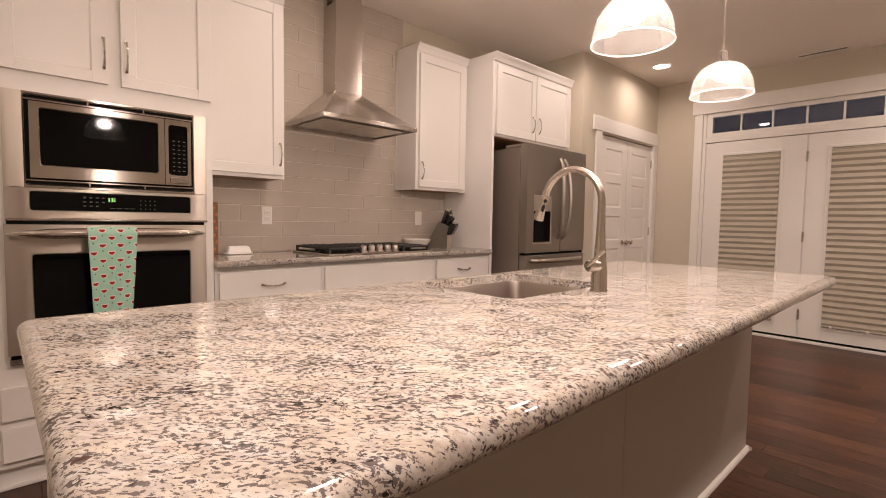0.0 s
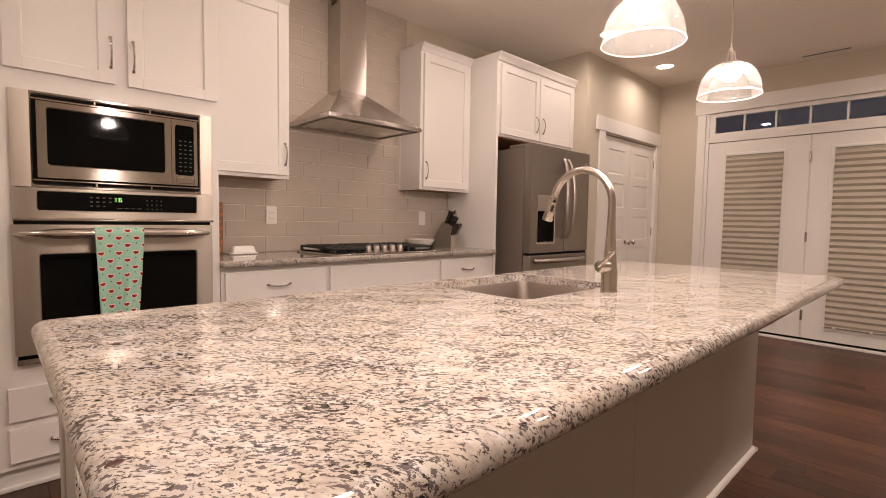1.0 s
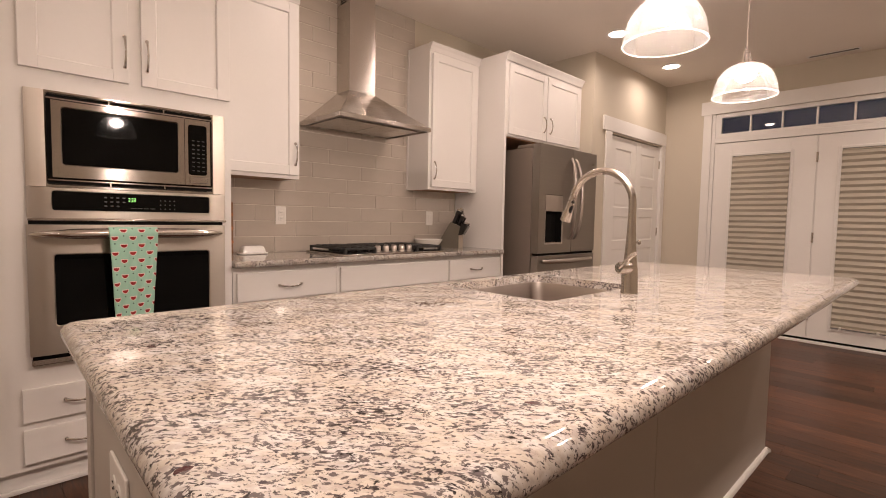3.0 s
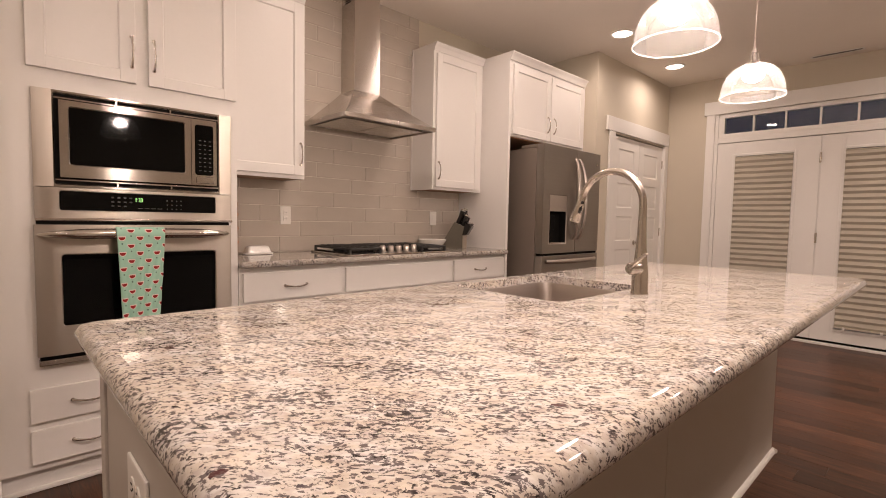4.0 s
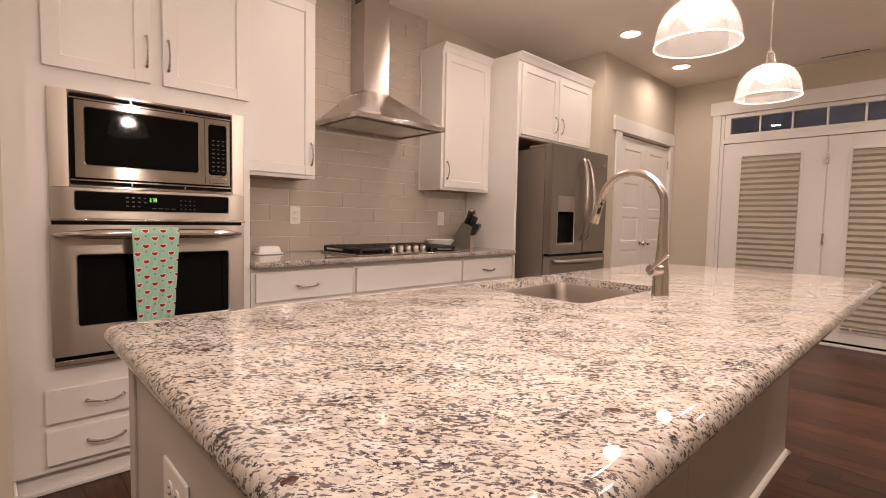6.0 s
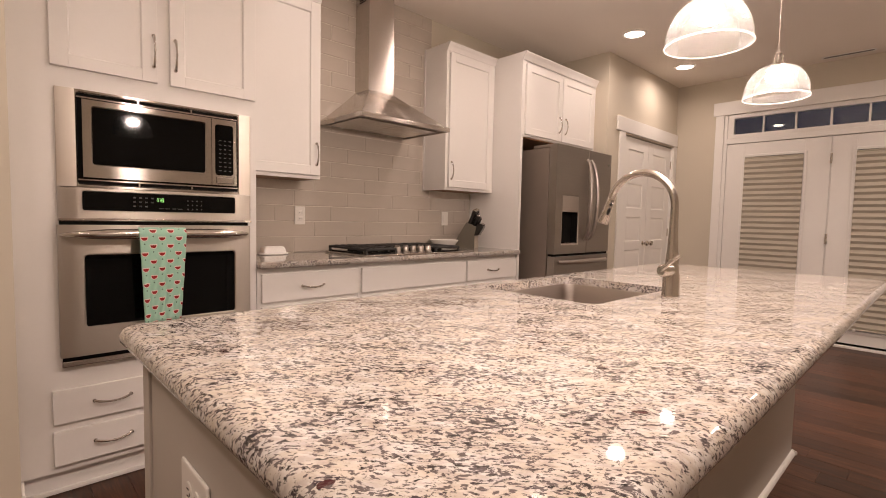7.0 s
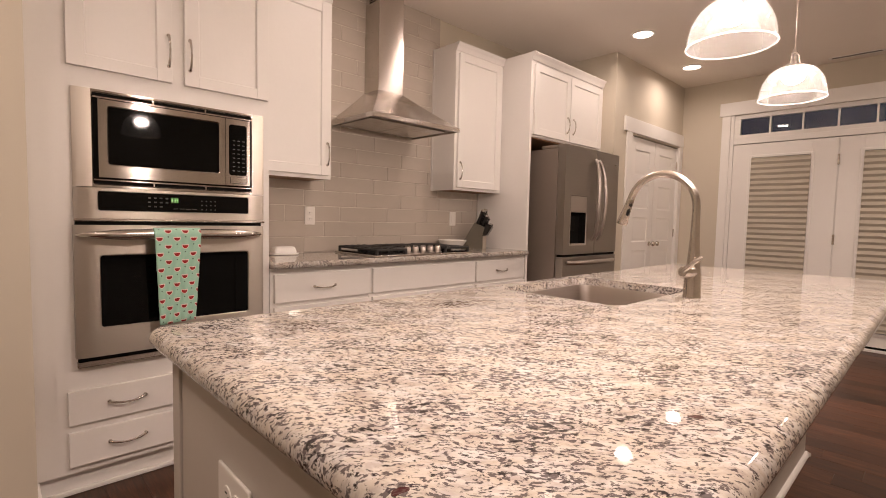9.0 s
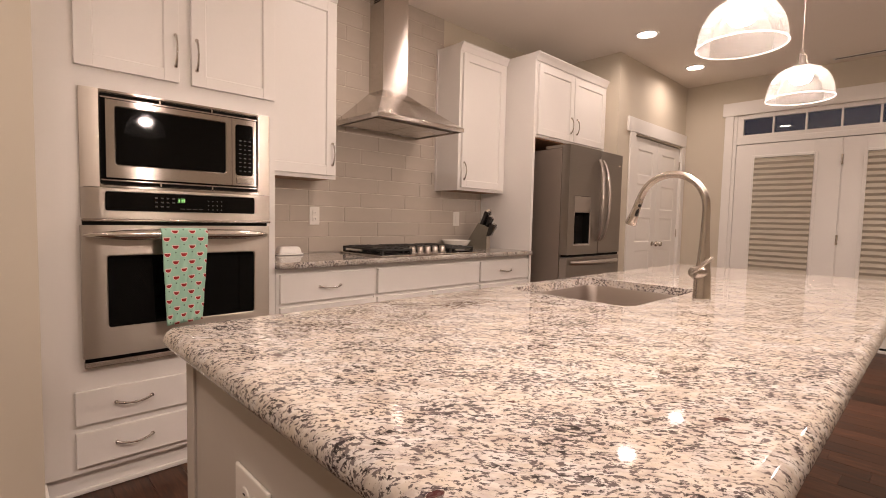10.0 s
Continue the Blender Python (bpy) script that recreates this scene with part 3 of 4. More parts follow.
# the three base units and their worktop
for i, (x0, x1) in enumerate(((0.968, 1.574), (1.576, 2.489), (2.491, 3.088))):
    c = thing("base_cabinet", ((x0 + x1) / 2, 2.9, 0), ("white base cabinet with one drawer over its door", "white base cabinet with a false front under the cooktop", "white base cabinet with one drawer beside the fridge panel")[i], "cabinet", "base cabinets")
    part("body", B(x0, x1, FACE, BACK, 0.100, 0.8775), WHITE, c)
    part("toe_kick", B(x0, x1, 2.668, 2.685, 0.0, 0.099), WHITE, c)
    f = part("false_front" if i == 1 else "drawer", B(x0 + 0.018, x1 - 0.010, OV, FACE - 0.0005, 0.700, 0.850, 0.003), WHITE, c)
    if i != 1:
        pull(f, (x0 + x1) / 2, OV, 0.770, 0.128, False)
    if i == 1:
        mid = (x0 + x1) / 2
        g = shaker(c, x0 + 0.018, mid - 0.002, OV, 0.130, 0.678)
        pull(g, mid - 0.032, OV, 0.58, 0.128, True)
        g = shaker(c, mid + 0.002, x1 - 0.010, OV, 0.130, 0.678)
        pull(g, mid + 0.032, OV, 0.58, 0.128, True)
    else:
        g = shaker(c, x0 + 0.018, x1 - 0.010, OV, 0.130, 0.678)
        pull(g, x1 - 0.045, OV, 0.58, 0.128, True)


def slab(bm, x0, x1, y0, y1, z1, thick, r, hole=None, nose=None):
    """A stone slab with a rounded nose and, if asked, a cutout."""
    nose = nose or thick / 2
    loops = []
    for k in range(9):
        a = math.radians(-90 + 22.5 * k)
        inset = nose * (1 - math.cos(a))
        z = z1 - thick / 2 + (thick / 2) * math.sin(a)
        loops.append([(x, y, z) for x, y in round_rect(x0 + inset, x1 - inset, y0 + inset, y1 - inset, max(r - inset, 0.002), 8)])
    rows = loft(bm, loops)
    for row, z in ((rows[0], z1 - thick), (rows[-1], z1)):
        edges = [bm.edges.get((row[i], row[(i + 1) % len(row)])) for i in range(len(row))]
        if hole:
            h = [bm.verts.new((x, y, z)) for x, y in round_rect(*hole, 0.045, 8)]
            edges += [bm.edges.new((h[i], h[(i + 1) % len(h)])) for i in range(len(h))]
            if z == z1:
                for i in range(len(h)):
                    j = (i + 1) % len(h)
                    bm.faces.new((low[i], low[j], h[j], h[i]))
            low = h
        bmesh.ops.triangle_fill(bm, edges=edges, use_beauty=True)
    return fix(bm)


single("worktop", slab(bmesh.new(), 0.967, 3.088, 2.580, BACK - 0.001, 0.914, 0.036, 0.006, nose=0.010), GRANITE, "polished cream granite worktop with dark flecks on the base cabinets", "worktop")


def upper(x0, x1, dx0, dx1, hx, label):
    c = thing("wall_cabinet", ((x0 + x1) / 2, 3.0, 1.378), label, "cabinet", "wall cabinets")
    bm = B(x0, x0 + 0.018, 2.904, BACK - 0.001, 1.378, 2.486, 0.001)
    box(bm, x1 - 0.018, x1, 2.904, BACK - 0.001, 1.378, 2.486, 0.001)
    box(bm, x0 + 0.018, x1 - 0.018, 2.904, 2.922, 1.378, 2.486)
    box(bm, x0 + 0.018, x1 - 0.018, 2.922, BACK - 0.001, 2.466, 2.486)
    part("body", bm, WHITE, c)
    part("underside", B(x0 + 0.018, x1 - 0.018, 2.923, BACK - 0.001, 1.3795, 1.392), RAWWOOD, c, "unpainted wooden underside")
    part("scribe_strip", B(x0 - 0.006, x0, BACK - 0.016, BACK - 0.001, 1.378, 2.486) if x0 > 2 else B(x1, x1 + 0.006, BACK - 0.016, BACK - 0.001, 1.378, 2.486), WHITE, c)
    d = shaker(c, dx0, dx1, 2.884, 1.400, 2.412)
    pull(d, hx, 2.884, 1.526, 0.128, True)
    crown(c, x0, x1, 2.904, 2.428, 2.488)


upper(0.967, 1.473, 0.985, 1.454, 1.436, "white shaker wall cabinet between the oven cabinet and the hood")
upper(2.535, 3.088, 2.560, 3.052, 2.582, "white shaker wall cabinet between the hood and the fridge panel")

# cabinet over the fridge, with its tall side panels
fc = thing("fridge_cabinet", (3.67, 2.9, 0), "white cabinet over the fridge with tall side panels", "cabinet")
part("side_panel", B(3.090, 3.118, 2.615, BACK - 0.001, 0, 2.488, 0.002), WHITE, fc)
part("side_panel", B(4.206, 4.234, 2.615, BACK - 0.001, 0, 2.488, 0.002), WHITE, fc)
part("body", B(3.118, 4.206, 2.621, BACK - 0.001, 1.832, 2.488, 0.001), WHITE, fc)
# Brown board added here to darken the shaded gap over the fridge.
part("underside", B(3.119, 4.205, 2.640, BACK - 0.002, 1.824, 1.8318), RAWWOOD, fc, "unpainted wooden underside")
d = shaker(fc, 3.134, 3.652, 2.600, 1.850, 2.405)
pull(d, 3.610, 2.600, 1.985, 0.128, True)
d = shaker(fc, 3.662, 4.198, 2.600, 1.850, 2.405)
pull(d, 3.704, 2.600, 1.985, 0.128, True)
crown(fc, 3.090, 4.234, 2.615, 2.428, 2.490)

# ---- wall ovens ----
ox0, ox1 = 0.178, 0.930


def cheek(name, parent, xo, xi, z0, z1, y, depth, steel):
    """A steel edge strip that curves back from the flat face towards its outer side xo."""
    bm = bmesh.new()
    prof = [(xi, y + depth)]
    for k in range(9):
        f = k / 8
        prof.append((xi + (xo - xi) * f, y + abs(xo - xi) * 0.075 * f ** 1.7 + (0.0015 if k == 8 else 0.0)))
    prof.append((xo, y + depth))
    loft(bm, [[(px, py, z) for px, py in prof] for z in (z0, z1)], True, (True, True))
    return part(name, fix(bm), steel, parent)


mw = thing("microwave", (0.556, 2.8, 1.25), "built-in stainless steel microwave with a black window", "microwave")
bm = framed_hole(bmesh.new(), (0.240, 0.873, 1.250, 1.632), (0.2455, 0.868, 1.262, 1.621), OV, OV + 0.018)
box(bm, ox0 + 0.02, 0.905, OV + 0.018, OV + 0.40, 1.255, 1.615)
part("trim_kit", bm, STEEL, mw)
cheek("side_trim", mw, ox0, 0.240, 1.250, 1.632, OV, 0.018, SHEENSTEEL)
cheek("side_trim", mw, ox1, 0.873, 1.250, 1.632, OV, 0.018, SHEENSTEEL)
part("vent_gap", B(0.247, 0.867, OV + 0.010, OV + 0.0175, 1.263, 1.620), GAPDARK, mw, "dark vent gap round the door")
for z in (1.600, 1.2755):
    part("vent_bar", B(0.2465, 0.8670, OV + 0.001, OV + 0.009, z, z + 0.0065, 0.001), STEEL, mw)
for x in (0.455, 0.662):
    for z0, z1 in ((1.607, 1.6215), (1.2625, 1.275)):
        part("vent_post", B(x - 0.003, x + 0.003, OV + 0.001, OV + 0.009, z0, z1), STEEL, mw)
bm = framed_hole(bmesh.new(), (0.260, 0.742, 1.288, 1.594), (0.293, 0.716, 1.341, 1.568), OV - 0.016, OV + 0.006)
dr = part("door", bm, STEEL, mw)
part("window", B(0.292, 0.717, OV - 0.012, OV - 0.008, 1.340, 1.569), GLASSBLACK, dr, "black glass window")
cp = part("control_panel", framed_hole(bmesh.new(), (0.744, 0.855, 1.288, 1.594), (0.762, 0.838, 1.338, 1.566), OV - 0.016, OV + 0.006), STEEL, mw)
part("keypad", B(0.761, 0.839, OV - 0.0145, OV - 0.010, 1.337, 1.567), GLASSBLACK, cp, "black keypad")
bm = bmesh.new()
for r in range(8):
    for c in range(3):
        box(bm, 0.776 + 0.022 * c, 0.786 + 0.022 * c, OV - 0.0152, OV - 0.0142, 1.354 + 0.020 * r, 1.358 + 0.020 * r)
part("key_marks", bm, MARK, cp, "grey key marks")
part("display", B(0.772, 0.834, OV - 0.0152, OV - 0.0142, 1.527, 1.552), GLASSBLACK, cp)
part("release_button", B(0.763, 0.840, OV - 0.020, OV - 0.0145, 1.297, 1.327, 0.004), STEEL, cp)

ov = thing("wall_oven", (0.556, 2.8, 0.53), "built-in stainless steel wall oven with a black window", "oven")
bm = framed_hole(bmesh.new(), (0.240, 0.870, 1.125, 1.247), (0.258, 0.850, 1.158, 1.232), OV - 0.004, OV + 0.018)
box(bm, ox0 + 0.02, 0.905, OV + 0.022, OV + 0.45, 0.545, 1.24)
pn = part("control_panel", bm, OVENSTEEL, ov)
cheek("side_trim", pn, ox0, 0.240, 1.125, 1.247, OV - 0.004, 0.022, OVENSTEEL)
cheek("side_trim", pn, ox1 - 0.002, 0.870, 1.125, 1.247, OV - 0.004, 0.022, OVENSTEEL)
part("panel_lip", B(ox0, ox1 - 0.001, OV - 0.012, OV + 0.018, 1.112, 1.124, 0.004), STEEL, ov)
part("panel_glass", B(0.257, 0.851, OV - 0.003, OV + 0.004, 1.157, 1.233), GLASSBLACK, pn, "black glass control strip")
bm = bmesh.new()
for c in range(4):
    for r in range(3):
        if not (r == 0 and c == 3):
            box(bm, 0.430 + 0.022 * c, 0.440 + 0.022 * c, OV - 0.0038, OV - 0.0028, 1.175 + 0.018 * r, 1.181 + 0.018 * r)
part("key_marks", bm, MARK, pn, "grey key marks")
bm = bmesh.new()
for c in range(4):
    for r in range(3):
        box(bm, 0.640 + 0.019 * c, 0.645 + 0.019 * c, OV - 0.0038, OV - 0.0028, 1.168 + 0.019 * r, 1.173 + 0.019 * r)
part("key_marks", bm, MARK, pn, "grey key marks")
bm = bmesh.new()
for c in range(4):
    box(bm, 0.527 + 0.025 * c, 0.545 + 0.025 * c, OV - 0.0038, OV - 0.0028, 1.169, 1.172)
part("key_marks", bm, MARK, pn, "grey key marks")
bm = bmesh.new()
cx = 0.518
for k in range(3):
    x, w, h = cx + 0.0088 * k + (0.003 if k else 0), 0.0058, 0.0072
    for z in (1.200, 1.200 + h, 1.200 + 2 * h):
        box(bm, x, x + w, OV - 0.0042, OV - 0.0030, z - 0.0006, z + 0.0006)
    for z in (1.2008, 1.2008 + h):
        box(bm, x + w - 0.0013, x + w, OV - 0.0042, OV - 0.0030, z, z + h - 0.002)
part("clock_digits", bm, GREEN, pn, "green lit clock reading 3:33")
part("gap", B(ox0 + 0.004, 0.916, OV + 0.004, OV + 0.018, 1.098, 1.112), GAPDARK, ov, "dark gap over the door")
bm = framed_hole(bmesh.new(), (0.236, 0.862, 0.571, 1.098), (0.258, 0.842, 0.688, 0.976), OV - 0.024, OV + 0.016)
od = part("door", bm, OVENSTEEL, ov)
cheek("door_edge", od, 0.174, 0.236, 0.571, 1.098, OV - 0.024, 0.040, OVENSTEEL)
cheek("door_edge", od, 0.918, 0.862, 0.571, 1.098, OV - 0.024, 0.040, OVENSTEEL)
part("window", B(0.257, 0.843, OV - 0.018, OV - 0.012, 0.687, 0.977), GLASSBLACK, od, "black glass window")
bm = bmesh.new()
pts, rad = [], []
for i in range(33):
    s = i / 32
    e = min(s, 1 - s)
    pts.append((0.182 + 0.722 * s, OV - 0.024 - 0.056 * min(1, e / 0.10) ** 0.5 + 0.001, 1.060 + 0.004 * math.sin(math.pi * s)))
    rad.append(0.006 + 0.0155 * min(1, e / 0.20) ** 0.7)
part("handle", tube(bm, pts, rad, 16), CHROME, od, "long bowed steel handle")
part("bottom_gap", B(ox0 + 0.004, 0.916, OV + 0.004, OV + 0.018, 0.553, 0.571), GAPDARK, ov, "dark gap under the door")
part("bottom_trim", B(ox0, 0.920, OV - 0.012, OV + 0.018, 0.530, 0.553, 0.003), STEEL, ov)

# towel over the oven handle
HY = OV - 0.079
bm = bmesh.new()
uv = bm.loops.layers.uv.new("UVMap")
nx, prof = 26, []
for i in range(24):
    prof.append((-0.0215 - 0.004 * i / 24, 0.690 + (1.066 - 0.690) * i / 23))
for i in range(1, 9):
    a = math.pi * i / 8
    prof.append((-0.0215 * math.cos(a), 1.068 + 0.021 * math.sin(a)))
for i in range(1, 12):
    prof.append((0.0215, 1.066 - 0.16 * i / 11))
dist = [0.0]
for p, q in zip(prof, prof[1:]):
    dist.append(dist[-1] + math.hypot(q[0] - p[0], q[1] - p[1]))
grid = []
for j, (o, z) in enumerate(prof):
    row = []
    for i in range(nx + 1):
        s = i / nx
        hang = max(0.0, min(1.0, (1.066 - z) / 0.38))
        xa, xb = (0.430 + 0.014 * hang, 0.608 - 0.026 * hang) if o < 0.01 else (0.445, 0.600)
        fold = min(1, hang * 2.5) * (0.006 * math.sin(s * 9.5 + 0.6 + hang) + 0.003 * math.sin(s * 21 + 2 - 2 * hang) + 0.003 * math.sin(s * 37 + 23 * hang)) if o < 0 else 0.0
        dz = 0.012 * (0.5 - s) * hang * (1 if o < 0 else 0)
        row.append((bm.verts.new((xa + (xb - xa) * s, HY + o - abs(fold) * 0.8 - 0.002 * hang, z - dz)), (0.186 * s, dist[j])))
    grid.append(row)
for a, b in zip(grid, grid[1:]):
    for i in range(nx):
        quad = (a[i], a[i + 1], b[i + 1], b[i])
        f = bm.faces.new([q[0] for q in quad])
        for l, q in zip(f.loops, quad):
            l[uv].uv = q[1]
fix(bm)
tw = single("dish_towel", bm, CLOTH, "mint green dish towel with red melon print over the oven handle", "towel")
th = tw.modifiers.new("thickness", "SOLIDIFY")
th.thickness, th.offset = 0.003, 0.0

# ---- hood ----
hood = thing("range_hood", (1.966, 2.9, 1.755), "stainless steel chimney range hood over the cooktop", "range hood")
hx0, hx1, hy = 1.602, 2.334, 2.650
cx0, cx1, cy = 1.884, 2.098, 2.990
bm = bmesh.new()
loops = []
for k in range(13):
    s = k / 12
    f = s ** 0.96
    z = 1.782 + (2.020 - 1.782) * s ** 1.04
    x0, x1, y0 = hx0 + (cx0 - hx0) * f, hx1 + (cx1 - hx1) * f, hy + (cy - hy) * f
    loops.append([(x0, BACK - 0.001, z), (x0, y0, z), (x1, y0, z), (x1, BACK - 0.001, z)])
loft(bm, loops, True, (False, True))
part("canopy", fix(bm), STEEL_V, hood)
bm = B(hx0, hx1, hy, hy + 0.012, 1.755, 1.7815, 0.002)
box(bm, hx0, hx0 + 0.012, hy + 0.012, BACK - 0.001, 1.755, 1.7815)
box(bm, hx1 - 0.012, hx1, hy + 0.012, BACK - 0.001, 1.755, 1.7815)
part("rim", bm, STEEL_V, hood)
part("underside", B(hx0 + 0.012, hx1 - 0.012, hy + 0.012, BACK - 0.001, 1.766, 1.774), SLATE, hood)
for xa, xb in ((hx0 + 0.05, 1.962), (1.970, hx1 - 0.05)):
    bm = B(xa, xb, hy + 0.09, BACK - 0.05, 1.758, 1.7655, 0.002)
    part("grease_filter", bm, STEEL_V, hood, "wide steel mesh filter")
for x in (hx0 + 0.16, hx1 - 0.16):
    part("lamp_lens", lathe(bmesh.new(), [(0.001, 1.760), (0.022, 1.760), (0.026, 1.765)], x, BACK - 0.035, 16), PLASTIC, hood, "small frosted lamp lens")
for k in range(5):
    part("button", tube(bmesh.new(), [(1.93 + 0.022 * k, hy + 0.004, 1.7685), (1.93 + 0.022 * k, hy - 0.004, 1.7685)], 0.0052, 10), CHROME, hood)
part("chimney", B(cx0, cx1, cy, BACK - 0.001, 2.006, 2.40, 0.002), STEEL_V, hood)
part("upper_chimney", B(cx0 + 0.003, cx1 - 0.003, cy + 0.003, BACK - 0.001, 2.40, CEIL_Z - 0.001, 0.002), STEEL_V, hood)
bm = bmesh.new()
for k in range(7):
    box(bm, cx0 + 0.0015, cx0 + 0.004, cy + 0.05, cy + 0.12, 2.62 + 0.014 * k, 2.627 + 0.014 * k)
part("vent_slots", bm, GAPDARK, hood, "dark vent slots")

# ---- cooktop ----
ck = thing("cooktop", (2.03, 2.84, 0.914), "stainless steel gas cooktop with black cast-iron grates", "cooktop")
KX0, KX1, KY0, KY1 = 1.603, 2.455, 2.592, 3.080
part("tray", slab(bmesh.new(), KX0, KX1, KY0, KY1, 0.926, 0.012, 0.02, nose=0.005), STEEL, ck)


def grate(x0, x1, y0, y1):
    bm = bmesh.new()
    zt = 0.966
    for a in ((x0, x1, y0, y0 + 0.014), (x0, x1, y1 - 0.014, y1), (x0, x0 + 0.014, y0, y1), (x1 - 0.014, x1, y0, y1)):
        box(bm, a[0], a[1], a[2], a[3], zt - 0.018, zt - 0.004, 0.003, 1)
    n = max(2, round((x1 - x0) / 0.045))
    for k in range(1, n):
        x = x0 + (x1 - x0) * k / n
        box(bm, x - 0.007, x + 0.007, y0 + 0.01, y1 - 0.01, zt - 0.018, zt, 0.003, 1)
    for y in (y0 + (y1 - y0) * 0.27, y0 + (y1 - y0) * 0.73):
        box(bm, x0 + 0.01, x1 - 0.01, y - 0.007, y + 0.007, zt - 0.018, zt - 0.001, 0.003, 1)
    for x in (x0 + 0.008, x1 - 0.008):
        for y in (y0 + 0.008, y1 - 0.008):
            box(bm, x - 0.008, x + 0.008, y - 0.008, y + 0.008, 0.926, zt - 0.01, 0.002, 1)
    part("grate", bm, IRON, ck, "black cast-iron grate")
    # Black plate added so that the grate reads as one dark mass.
    part("backing_plate", B(x0 + 0.012, x1 - 0.012, y0 + 0.012, y1 - 0.012, 0.9262, 0.934, 0.003, 1), BLACK, ck, "black plate added under the grate")


grate(1.625, 1.862, 2.625, 3.060)
grate(1.872, 2.190, 2.735, 3.060)
grate(2.200, 2.432, 2.625, 3.060)
for x, y, r in ((1.745, 2.74, 0.042), (1.745, 2.95, 0.034), (2.030, 2.90, 0.052), (2.315, 2.74, 0.034), (2.315, 2.95, 0.042)):
    part("burner", lathe(bmesh.new(), [(0.001, 0.950), (r * 0.9, 0.949), (r, 0.944), (r, 0.936), (r * 1.25, 0.934), (r * 1.3, 0.9265)], x, y, 24), BLACK, ck)
for k in range(5):
    bm = lathe(bmesh.new(), [(0.029, 0.9265), (0.029, 0.932), (0.0215, 0.934), (0.0210, 0.962), (0.018, 0.966), (0.001, 0.966)], 1.901 + 0.0655 * k, 2.668, 24)
    box(bm, 1.901 + 0.0655 * k - 0.004, 1.901 + 0.0655 * k + 0.004, 2.647, 2.689, 0.962, 0.974, 0.002)
    part("knob", bm, HANDLE, ck, "polished steel knob")

# ---- fridge ----
fg = thing("refrigerator", (3.66, 2.75, 0), "dark slate steel french-door refrigerator with an ice dispenser", "refrigerator")
FX0, FX1, FY, FM = 3.232, 4.112, 2.360, 3.717
part("case", B(FX0 + 0.004, FX1 - 0.004, 2.436, 3.10, 0.03, 1.735, 0.006), SLATE_SIDE, fg)
part("hinge_cover", B(FX0 + 0.010, FX0 + 0.10, 2.40, 2.60, 1.7355, 1.765, 0.010), SLATE_SIDE, fg)
part("hinge_cover", B(FX1 - 0.10, FX1 - 0.010, 2.40, 2.60, 1.7355, 1.765, 0.010), SLATE_SIDE, fg)
Z0, Z1 = 0.888, 1.762
lx0, lx1, dz0, dz1 = 3.325, 3.572, 0.965, 1.362
bm = framed_hole(bmesh.new(), (FX0, FM - 0.003, Z0, Z1), (lx0, lx1, dz0, dz1), FY, FY + 0.068)
left = part("door", bm, SLATE, fg)
part("dispenser_panel", B(lx0 + 0.001, lx1 - 0.001, FY - 0.002, FY + 0.03, 1.232, dz1 - 0.001, 0.003), HANDLE, left, "light steel dispenser panel")
bm = B(lx0 + 0.002, lx1 - 0.002, FY + 0.060, FY + 0.066, dz0 + 0.002, 1.231)
box(bm, lx0 + 0.001, lx0 + 0.010, FY + 0.004, FY + 0.060, dz0 + 0.002, 1.231)
box(bm, lx1 - 0.010, lx1 - 0.001, FY + 0.004, FY + 0.060, dz0 + 0.002, 1.231)
part("dispenser_recess", bm, GAPDARK, left, "black dispenser recess")
part("dispenser_tray", B(lx0 + 0.010, lx1 - 0.010, FY + 0.002, FY + 0.060, dz0 + 0.002, dz0 + 0.012, 0.002), STEEL, left)
part("dispenser_paddle", B((lx0 + lx1) / 2 - 0.03, (lx0 + lx1) / 2 + 0.03, FY + 0.050, FY + 0.058, 1.08, 1.20, 0.004), GAPDARK, left)
part("dispenser_frame", framed_hole(bmesh.new(), (lx0 - 0.006, lx1 + 0.006, dz0 - 0.006, 1.236), (lx0 + 0.003, lx1 - 0.003, dz0 + 0.003, 1.229), FY - 0.003, FY + 0.004), HANDLE, left, "thin steel frame")
right = part("door", B(FM + 0.003, FX1, FY, FY + 0.068, Z0, Z1, 0.006), SLATE, fg)
part("badge", B(FX1 - 0.075, FX1 - 0.045, FY - 0.002, FY - 0.0002, 1.655, 1.672, 0.0), STEEL, right)
frz = part("freezer_drawer", B(FX0, FX1, FY, FY + 0.068, 0.10, 0.868, 0.006), SLATE, fg)
part("base_grille", B(FX0 + 0.01, FX1 - 0.01, FY + 0.04, FY + 0.06, 0.02, 0.098), BLACK, fg)
# Solid dark strip takes the place of shade between doors and drawer.
part("drawer_gap_strip", B(FX0 + 0.008, FX1 - 0.008, FY + 0.012, FY + 0.06, 0.8685, 0.8875), GAPDARK, fg, "dark gap between the doors and the drawer")


def bow(parent, a, b, out, r, sway=0.0):
    a, b = Vector(a), Vector(b)
    pts, rad = [], []
    for i in range(21):
        s = i / 20
        p = a.lerp(b, s)
        p.y -= out * (math.sin(math.pi * s) ** 0.55) + 0.002
        p.x += sway * math.sin(math.pi * s)
        pts.append(p)
        rad.append(r * (0.75 + 0.25 * math.sin(math.pi * s)))
    part("handle", tube(bmesh.new(), pts, rad, 14), HANDLE, parent, "bowed steel handle")


bow(left, (FM - 0.038, FY, 1.000), (FM - 0.030, FY, 1.680), 0.066, 0.016, -0.030)
bow(right, (FM + 0.038, FY, 1.000), (FM + 0.030, FY, 1.680), 0.066, 0.016, 0.012)
